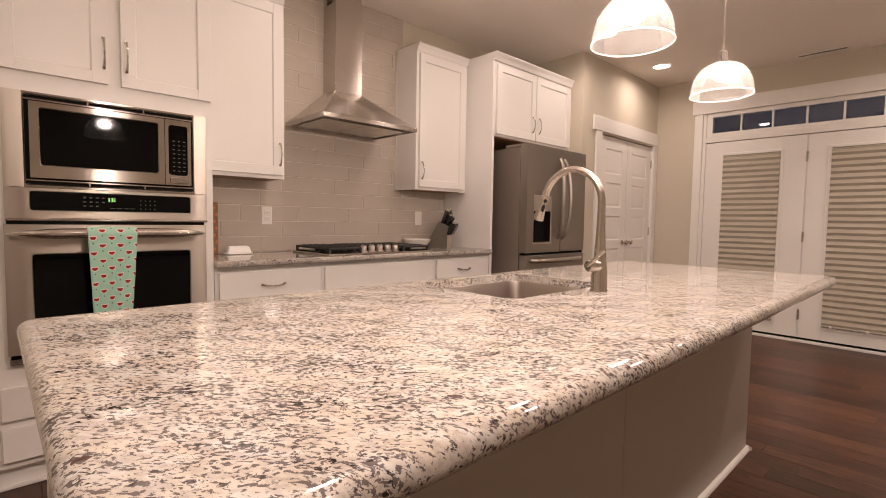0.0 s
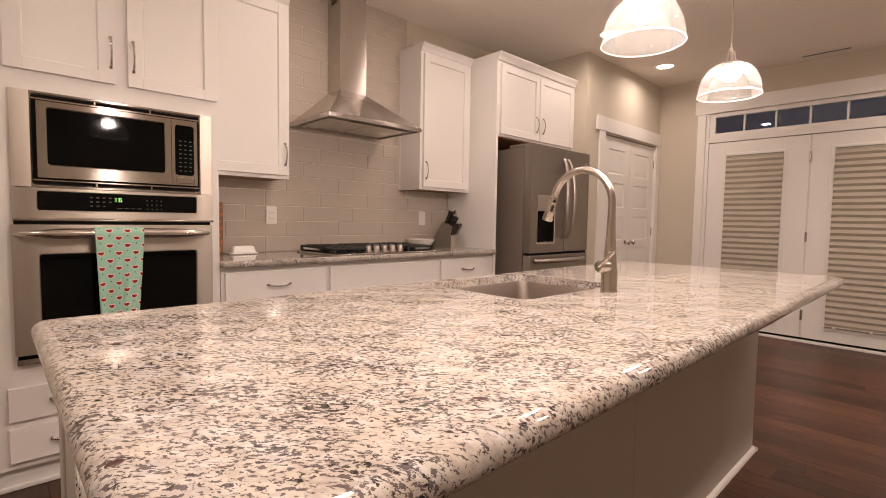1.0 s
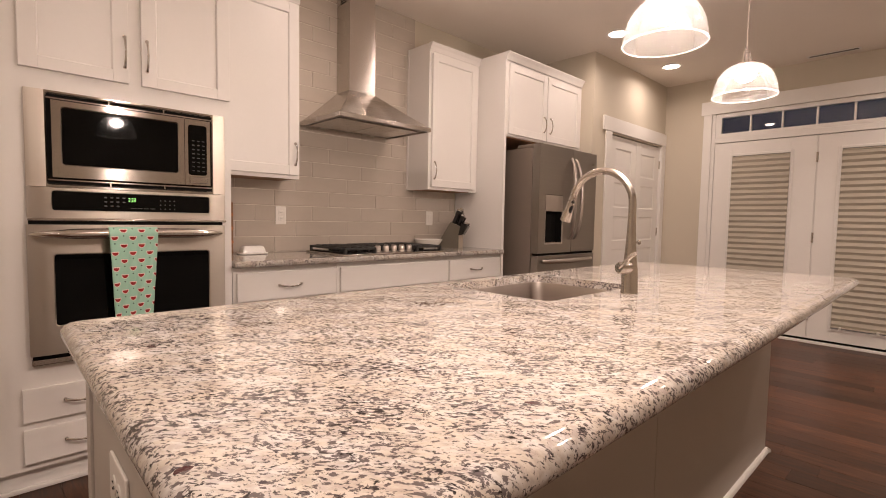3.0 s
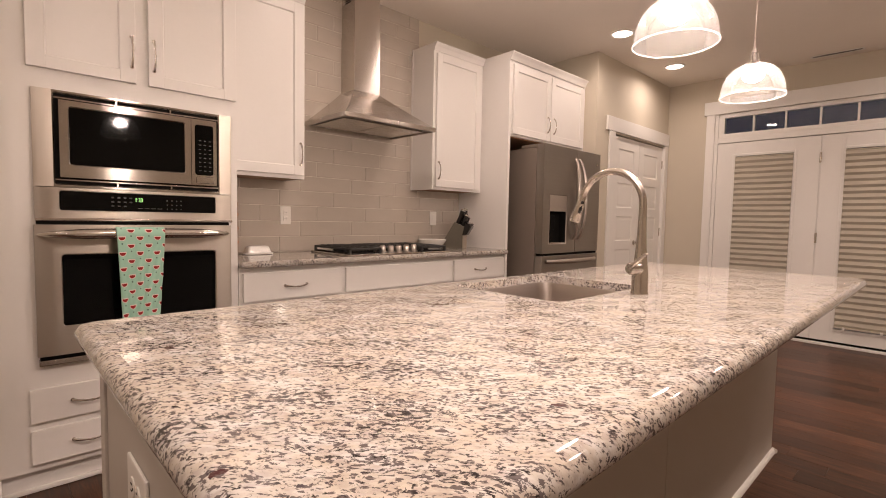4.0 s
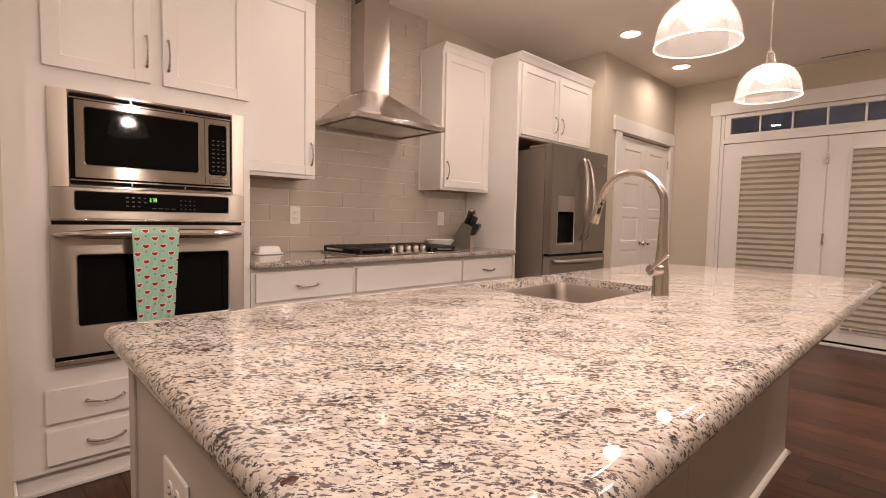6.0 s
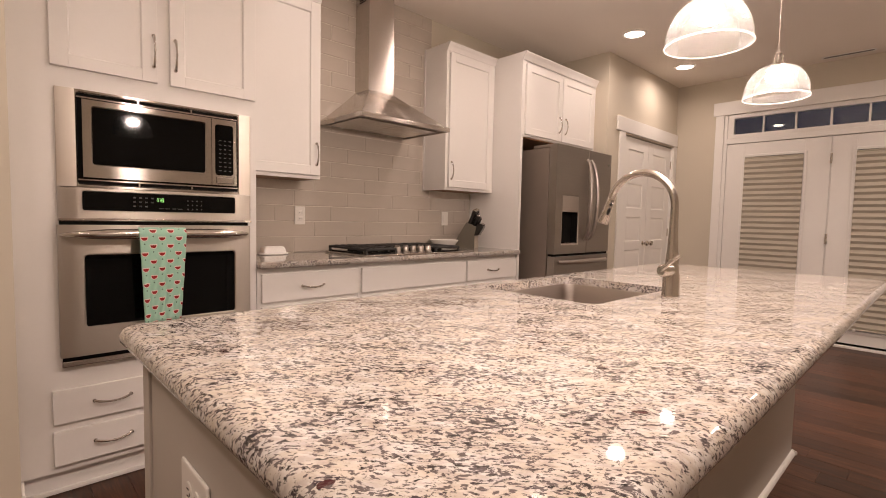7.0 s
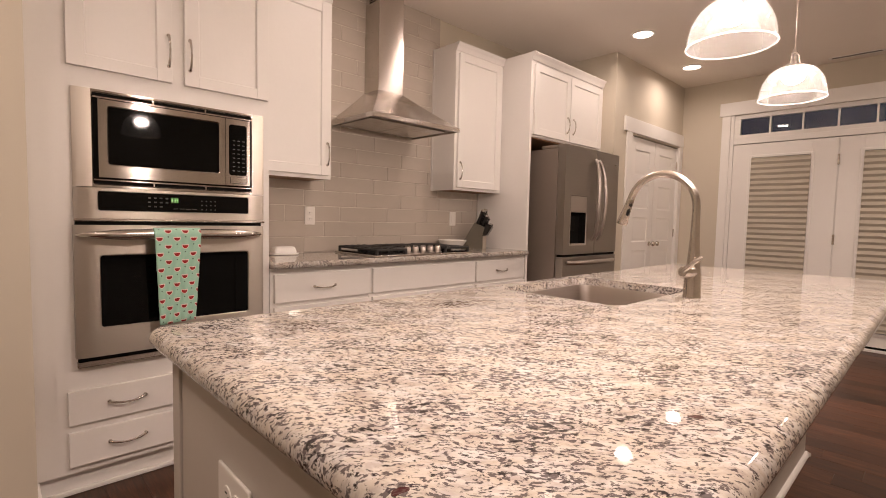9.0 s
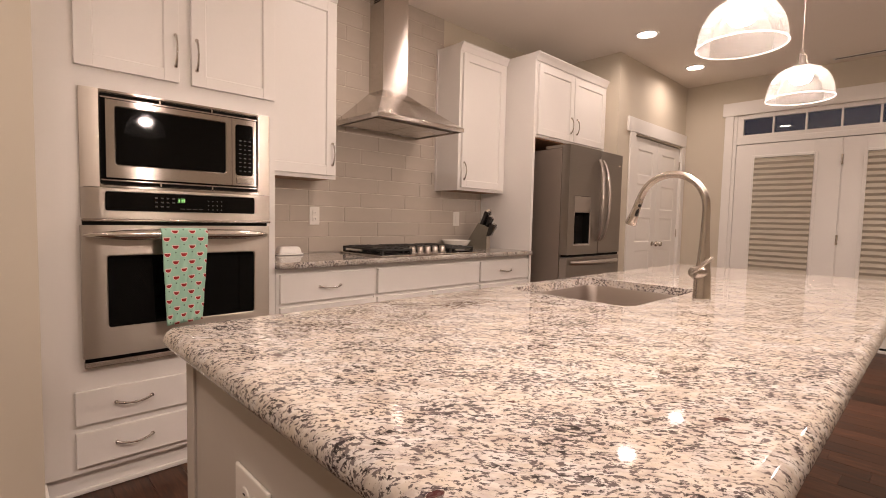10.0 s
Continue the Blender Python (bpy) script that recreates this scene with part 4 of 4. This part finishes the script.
bow(frz, (FX0 + 0.06, FY, 0.822), (FX1 - 0.06, FY, 0.822), 0.060, 0.021)

# ---- island ----
IX0, IX1, IY0, IY1 = 0.170, 2.962, 0.386, 1.432
SINK = (1.238, 1.800, 0.908, 1.352)
isl = thing("island_cabinet", (1.55, 1.05, 0), "greige painted kitchen island with plain panels and a white shoe moulding", "cabinet")
part("back_panel", B(0.222, 2.868, 0.700, 0.718, 0.0, 0.866), ISLE, isl)
part("end_panel", B(0.217, 0.236, 0.7185, 1.345, 0.0, 0.866), ISLE, isl)
part("end_panel", B(2.875, 2.893, 0.7185, 1.385, 0.0, 0.866), ISLE, isl)
part("corner_stile", B(0.211, 0.236, 1.3455, 1.392, 0.0, 0.866, 0.002), ISLE, isl)
part("corner_post", B(2.8685, 2.897, 0.700, 0.718, 0.0, 0.866), ISLE, isl)
part("seam_batten", B(1.532, 1.540, 0.6990, 0.6998, 0.07, 0.866), ISLE, isl)
part("front", B(0.2365, 2.8745, 1.372, 1.388, 0.10, 0.866), WHITE, isl)
part("toe_kick", B(0.2365, 2.8745, 1.32, 1.336, 0.0, 0.0995), WHITE, isl)
for x0, x1 in ((0.24, 0.72), (0.73, 1.21), (1.22, 1.525), (1.535, 1.84), (1.85, 2.36), (2.37, 2.87)):
    part("door", B(x0, x1, 1.3885, 1.405, 0.13, 0.855, 0.002), WHITE, isl)
bm = bmesh.new()
prof = [(0.0, 0.0), (0.017, 0.0), (0.0165, 0.008), (0.0135, 0.014), (0.008, 0.019), (0.0, 0.021)]
loft(bm, [[(x, 0.6995 - o, z) for o, z in prof] for x in (0.19, 2.914)], True, (True, True))
loft(bm, [[(2.8975 + o, y, z) for o, z in prof] for y in (0.677, 1.39)], True, (True, True))
part("shoe_moulding", fix(bm), TRIM, isl, "white painted shoe moulding")

single("island_worktop", slab(bmesh.new(), IX0, IX1, IY0, IY1, 0.914, 0.047, 0.035, SINK, nose=0.028), GRANITE, "polished cream granite island worktop with grey and burgundy flecks", "worktop")

# sink below the cutout
bm = bmesh.new()
loops = []
for inset, z in ((0.0008, 0.8842), (0.0025, 0.8845), (0.0035, 0.882), (0.006, 0.80), (0.010, 0.725), (0.022, 0.702), (0.045, 0.694), (0.12, 0.692)):
    loops.append([(x, y, z) for x, y in round_rect(SINK[0] + inset, SINK[1] - inset, SINK[2] + inset, SINK[3] - inset, max(0.046 - inset * 0.2, 0.01), 8)])
loft(bm, loops, True, (False, True))
sk = thing("sink", (1.53, 1.14, 0.692), "undermount stainless steel sink in the island worktop", "sink")
part("bowl", fix(bm), SINKSTEEL, sk)
part("drain", lathe(bmesh.new(), [(0.05, 0.6925), (0.055, 0.696), (0.045, 0.697), (0.03, 0.690), (0.001, 0.690)], 1.53, 1.14, 24), CHROME, sk)

# faucet
fx, fy = 1.600, 0.838
fa = thing("faucet", (fx, fy, 0.914), "brushed nickel pull-down faucet on the island worktop", "faucet")
part("base", lathe(bmesh.new(), [(0.001, 0.914), (0.0275, 0.914), (0.028, 0.918), (0.0265, 0.922), (0.0252, 0.985), (0.0232, 1.000), (0.0200, 1.03), (0.0168, 1.07), (0.0142, 1.12), (0.0128, 1.17)], fx, fy, 32), NICKEL, fa)
pts, rad = [(fx, fy, 1.165), (fx, fy, 1.205)], [0.0128, 0.0124]
R = 0.112
for k in range(1, 20):
    a = math.radians(180 - 165 * k / 19)
    pts.append((fx, fy + R + R * math.cos(a), 1.208 + R * 1.02 * math.sin(a)))
    rad.append(0.0122)
part("spout", tube(bmesh.new(), pts, rad, 18), NICKEL, fa)
e = Vector(pts[-1])
dirn = (Vector(pts[-1]) - Vector(pts[-2])).normalized()
head = [e + dirn * s for s in (0.0, 0.004, 0.012, 0.045, 0.088, 0.094)]
sp = part("spray_head", tube(bmesh.new(), head, [0.0124, 0.0134, 0.0130, 0.0148, 0.0196, 0.0184], 20), NICKEL, fa)
side = Vector((-0.55, -0.83, 0.0))
for s, l in ((0.022, 0.006), (0.050, 0.016)):
    c = e + dirn * s + side * 0.0125
    part("spray_button", tube(bmesh.new(), [c - dirn * l, c - dirn * l * 0.5, c + dirn * l * 0.5, c + dirn * l], [0.002, 0.0062, 0.0068, 0.002], 10), BLACK, sp, "black rubber button")
lv = part("valve", tube(bmesh.new(), [(fx - 0.012, fy, 1.000), (fx - 0.045, fy + 0.012, 1.000), (fx - 0.052, fy + 0.014, 1.000)], [0.020, 0.0205, 0.016], 20), NICKEL, fa)
part("lever", tube(bmesh.new(), [(fx - 0.050, fy + 0.012, 1.004), (fx - 0.056, fy - 0.006, 1.018), (fx - 0.056, fy - 0.022, 1.034), (fx - 0.054, fy - 0.040, 1.050), (fx - 0.054, fy - 0.045, 1.053)], [0.010, 0.0085, 0.0075, 0.0068, 0.004], 14, 0.7), NICKEL, lv)


# ---- electrical plates ----
def plate(at, turn, w, h, label, gangs=1):
    """A plate whose face looks to -y before it is turned."""
    ob = thing("outlet", at, label, "outlet", "outlets")
    ORIGIN[ob.name] = ZERO
    part("cover_plate", B(-w / 2, w / 2, -0.006, 0.0, -h / 2, h / 2, 0.0035), PLASTIC, ob)
    for s in (-1, 1):
        if gangs == 1:
            part("socket", B(-0.016, 0.016, -0.0085, -0.0055, s * 0.020 - 0.014, s * 0.020 + 0.014, 0.002), PLASTIC, ob)
            for k in (-0.006, 0.006):
                part("slot", B(k - 0.001, k + 0.001, -0.0090, -0.0082, s * 0.020 - 0.005, s * 0.020 + 0.004), GAPDARK, ob)
        else:
            part("socket", lathe_face(s * 0.020), PLASTIC, ob)
            for k in (-0.006, 0.006):
                part("slot", B(s * 0.020 - 0.005, s * 0.020 + 0.004, -0.0092, -0.0082, k - 0.001, k + 0.001), GAPDARK, ob)
            part("slot", B(s * 0.020 + 0.008, s * 0.020 + 0.012, -0.0092, -0.0082, -0.002, 0.002), GAPDARK, ob)
    ob.rotation_euler = (0, 0, math.radians(turn))
    return ob


def lathe_face(x):
    return disc_y(bmesh.new(), x, -0.0085, 0.0, 0.0165, 0.003, 24)


plate((1.468, BACK - 0.001, 1.155), 0, 0.073, 0.118, "white double socket on the tiled backsplash")
o2 = thing("light_switch", (2.783, BACK - 0.001, 1.155), "white rocker switch on the tiled backsplash", "switch")
ORIGIN[o2.name] = ZERO
part("cover_plate", B(-0.037, 0.037, -0.006, 0.0, -0.058, 0.058, 0.0035), PLASTIC, o2)
part("rocker", B(-0.016, 0.016, -0.009, -0.0055, -0.033, 0.033, 0.002), PLASTIC, o2)
plate((0.2168, 1.050, 0.688), -90, 0.135, 0.086, "white socket plate set sideways on the island's end panel", 2)

# ---- things on the worktop ----
bd = thing("butter_dish", (1.255, 3.045, 0.914), "white porcelain butter dish with its lid on", "dish")
part("tray", slab(bmesh.new(), 1.150, 1.322, 2.995, 3.095, 0.926, 0.011, 0.03, nose=0.004), PORCELAIN, bd)
bm = bmesh.new()
loops = []
for inset, z in ((0.0, 0.9265), (0.004, 0.946), (0.010, 0.960), (0.020, 0.966), (0.036, 0.967)):
    loops.append([(x, y, z) for x, y in round_rect(1.164 + inset, 1.308 - inset, 3.006 + inset * 0.8, 3.084 - inset * 0.8, 0.012, 4)])
loft(bm, loops, True, (True, True))
part("lid", fix(bm), PORCELAIN, bd)
bw = [(0.045, 0.9145), (0.058, 0.916), (0.090, 0.940), (0.114, 0.974), (0.120, 0.984), (0.117, 0.985), (0.086, 0.946), (0.052, 0.925), (0.001, 0.921)]
single("bowl", lathe(bmesh.new(), bw, 2.662, 3.030, 40, (True, False)), PORCELAIN, "shallow white porcelain bowl beside the cooktop", "bowl")

kb = thing("knife_block", (2.865, 2.975, 0.914), "dark wooden knife block with black-handled knives", "knife block")
ORIGIN[kb.name] = ZERO
bm = bmesh.new()
loft(bm, [[(x, -y, z) for y, z in ((-0.080, 0.0), (0.070, 0.0), (0.070, 0.088), (0.088, 0.145), (0.010, 0.178), (-0.080, 0.02))] for x in (-0.055, 0.055)], True, (True, True))
part("block", fix(bm), BLOCKDARK, kb)
part("front_board", B(-0.0545, 0.0545, -0.0735, -0.0705, 0.001, 0.087, 0.001), BLOCKWOOD, kb, "light wooden front")
bm = bmesh.new()
loft(bm, [[(x, y, z) for y, z in ((-0.068, 0.090), (-0.088, 0.092), (-0.122, 0.150), (-0.088, 0.172))] for x in (-0.058, 0.058)], True, (True, True))
part("slot_face", fix(bm), BLACK, kb, "black row of small knife handles")
for i, (x, y, z) in enumerate(((-0.035, -0.030, 0.162), (0.0, -0.034, 0.160), (0.035, -0.036, 0.158), (-0.030, -0.062, 0.150), (0.010, -0.066, 0.148), (-0.040, -0.102, 0.152), (-0.014, -0.102, 0.152), (0.014, -0.102, 0.152), (0.040, -0.102, 0.152))):
    l = (0.110, 0.120, 0.100, 0.085, 0.075, 0.022, 0.022, 0.022, 0.022)[i]
    a = Vector((x, y, z))
    b = a + Vector((0.0, -0.36, 0.93)) * l
    pts = [a.lerp(b, s) for s in (0, 0.1, 0.5, 0.9, 1)]
    k = part("knife", tube(bmesh.new(), pts, [0.010, 0.0125, 0.0115, 0.0135, 0.008], 10, 1.4), BLACK, kb, "black knife handle")
    part("end_cap", tube(bmesh.new(), [pts[3], pts[4] + Vector((0, -0.0006, 0.0016))], [0.0137, 0.0082], 10, 1.4), CHROME, k)
kb.rotation_euler = (0, 0, math.radians(30))
kb.scale = (1.2, 1.2, 1.2)

pb = thing("patterned_board", (1.0, 3.10, 0.914), "small orange patterned board leaning in the worktop's corner", "board")
bm = B(0.975, 1.150, 3.120, 3.132, 0.914, 1.230, 0.004)
part("board", bm, RAWWOOD, pb)
bm = bmesh.new()
for r in range(7):
    for c in range(4):
        x, z = 1.000 + 0.042 * c + 0.015 * (r % 2), 0.945 + 0.042 * r
        disc_y(bm, x, 3.1185, z, 0.010, 0.0012, 10)
part("printed_dots", bm, plain("orange_print", (0.55, 0.20, 0.07), 0.6), pb)


# ---- ceiling fixtures ----
def pendant(x, y):
    p = thing("pendant_lamp", (x, y, 1.715), "lit pendant lamp with a seeded glass dome and a nickel cap", "lamp", "pendant lamps over the island")
    zr, zt, r = 1.722, 1.858, 0.127
    prof = []
    for k in range(25):
        a = math.radians(90 * k / 24)
        prof.append((0.030 + (r - 0.030) * math.cos(a) ** 0.86, zr + (zt - zr) * math.sin(a)))
    part("shade", lathe(bmesh.new(), prof + [(q * 0.975, z - 0.002) for q, z in prof[::-1]], x, y, 56), SEEDED, p, "clear seeded glass dome")
    bm = bmesh.new()
    n = 48
    loft(bm, [[(x + (r + 0.0024 * math.cos(b)) * math.cos(a), y + (r + 0.0024 * math.cos(b)) * math.sin(a), zr + 0.0024 * math.sin(b)) for a in (2 * math.pi * k / n for k in range(n))] for b in (2 * math.pi * j / 8 for j in range(9))])
    part("rim", fix(bm), RIMGLASS, p, "thick glass rim")
    part("cap", lathe(bmesh.new(), [(0.036, zt - 0.006), (0.038, zt + 0.001), (0.035, zt + 0.006), (0.020, zt + 0.010), (0.0105, zt + 0.015), (0.0095, zt + 0.052), (0.0125, zt + 0.054), (0.0125, zt + 0.060), (0.007, zt + 0.063), (0.006, zt + 0.078), (0.003, zt + 0.082)], x, y, 32), NICKEL, p, "brushed nickel cap")
    for k in range(3):
        a = 2 * math.pi * k / 3 + 0.5
        c, s = math.cos(a), math.sin(a)
        part("bracket", tube(bmesh.new(), [(x + c * q, y + s * q, zt + h) for q, h in ((0.026, 0.007), (0.023, 0.014), (0.018, 0.028), (0.018, 0.046), (0.012, 0.056))], 0.0024, 8), NICKEL, p)
        part("screw", lathe(bmesh.new(), [(0.001, zt + 0.013), (0.0048, zt + 0.012), (0.0052, zt + 0.003)], x + c * 0.034, y + s * 0.034, 10), NICKEL, p)
    part("cord", tube(bmesh.new(), [(x, y, zt + 0.082), (x, y, 2.30), (x, y, CEIL_Z - 0.02)], 0.0014, 8), NICKEL, p)
    part("canopy", lathe(bmesh.new(), [(0.004, CEIL_Z - 0.030), (0.045, CEIL_Z - 0.026), (0.060, CEIL_Z - 0.010), (0.061, CEIL_Z - 0.001)], x, y, 32), NICKEL, p)
    part("socket", lathe(bmesh.new(), [(0.016, zt + 0.004), (0.017, zt - 0.006), (0.014, zt - 0.008)], x, y, 20), PORCELAIN, p)
    bulb = [(0.014, zt - 0.005), (0.026, zt - 0.012), (0.038, zt - 0.024), (0.043, zt - 0.038), (0.040, zt - 0.053), (0.029, zt - 0.065), (0.012, zt - 0.072), (0.0005, zt - 0.073)]
    part("bulb", lathe(bmesh.new(), bulb, x, y, 24), BULB, p, "glowing frosted bulb")


for x in (0.778, 1.660, 2.540):
    pendant(x, 0.785)
# Fixtures for the known cans and for the added, unseen fill lamps.
for x, y in CANS_AND_FILLS:
    c = thing("recessed_light", (x, y, CEIL_Z), "lit ceiling light with a white trim ring; most of the set is added out of view", "light", "recessed ceiling lights")
    part("trim_ring", lathe(bmesh.new(), [(0.098, CEIL_Z - 0.0005), (0.097, CEIL_Z - 0.006), (0.080, CEIL_Z - 0.008), (0.076, CEIL_Z - 0.002)], x, y, 40), TRIM, c)
    part("lens", lathe(bmesh.new(), [(0.0765, CEIL_Z - 0.0025), (0.040, CEIL_Z - 0.005), (0.0005, CEIL_Z - 0.006)], x, y, 40), LENS, c, "glowing frosted lens")
vt = thing("ceiling_vent", (5.74, 0.94, CEIL_Z), "slim white ceiling vent with a dark slot", "vent")
bm = framed_hole(bmesh.new(), (5.715, 5.785, 0.745, 1.135), (5.731, 5.769, 0.761, 1.119), 0.0, 0.004)
bmesh.ops.transform(bm, matrix=Matrix(((1, 0, 0, 0), (0, 0, 1, 0), (0, -1, 0, CEIL_Z - 0.0005), (0, 0, 0, 1))), verts=bm.verts)
part("frame", fix(bm), TRIM, vt)
part("backing", B(5.732, 5.768, 0.762, 1.118, CEIL_Z - 0.0024, CEIL_Z - 0.0008), GAPDARK, vt, "dark slot")
part("slat", B(5.749, 5.751, 0.762, 1.118, CEIL_Z - 0.0035, CEIL_Z - 0.0026), TRIM, vt)

# ---- tiles of the backsplash ----
TW, TH, GAP = 0.400, 0.1016, 0.0034
SHIFT = (0.227, 0.375, 0.097)
TILES = {}


def tile(x0, x1, z0, z1):
    key = (round(x1 - x0, 3), round(z1 - z0, 3))
    if key not in TILES:
        w, h = key
        bm = B(-w / 2, w / 2, 0.0, 0.008, -h / 2, h / 2, 0.0026, 2)
        TILES[key] = mesh_of("tile", bm, TILE, True)
    ob = new("tile", TILES[key])
    ob.location = ((x0 + x1) / 2, BACK + rngt.uniform(-0.0003, 0.0003), (z0 + z1) / 2)
    ob.rotation_euler = (rngt.uniform(-0.0016, 0.0016), 0, rngt.uniform(-0.0012, 0.0012))
    ob.parent = wall_north


rngt = random.Random(7)
for r in range(18):
    z0, z1 = 0.915 + TH * r, min(0.915 + TH * (r + 1), CEIL_Z)
    xa, xb = (0.966, 3.088) if z1 < 1.39 else (0.966, 2.604)
    x = SHIFT[r % 3]
    while x < xb:
        a, b = max(x, xa), min(x + TW, xb)
        if b - a > 0.02 and z1 - z0 > 0.02:
            tile(a + GAP / 2, b - GAP / 2, z0 + GAP / 2, z1 - GAP / 2)
        x += TW
bm = B(0.9655, 3.0885, BACK + 0.0035, BACK + 0.0118, 0.914, 1.424)
box(bm, 0.9655, 2.6045, BACK + 0.0035, BACK + 0.0118, 1.424, CEIL_Z - 0.001)
ob = new("grout_bed", mesh_of("grout_bed", bm, GROUT))
ob.parent = wall_north

# ---- planks of the floor ----
PW = 0.133
PL = {}
rngf = random.Random(11)
x = -2.40
while x < EAST:
    y = -3.30 - rngf.uniform(0.0, 1.5)
    w = min(PW, EAST - x)
    while y < BACK:
        l = rngf.choice((1.2, 1.5, 1.8, 2.1))
        a, b = max(y, -3.30), min(y + l, BACK)
        y += l
        if b - a < 0.05:
            continue
        key = (round(w, 3), round(b - a, 2))
        if key not in PL:
            PL[key] = mesh_of("plank", B(-key[0] / 2 + 0.0004, key[0] / 2 - 0.0004, -key[1] / 2 + 0.0003, key[1] / 2 - 0.0003, -0.012, 0.0, 0.0007, 1), WOOD, True)
        ob = new("plank", PL[key])
        ob.location = (x + w / 2, (a + b) / 2, rngf.uniform(-0.0004, 0.0))
        ob.parent = floor
    x += PW
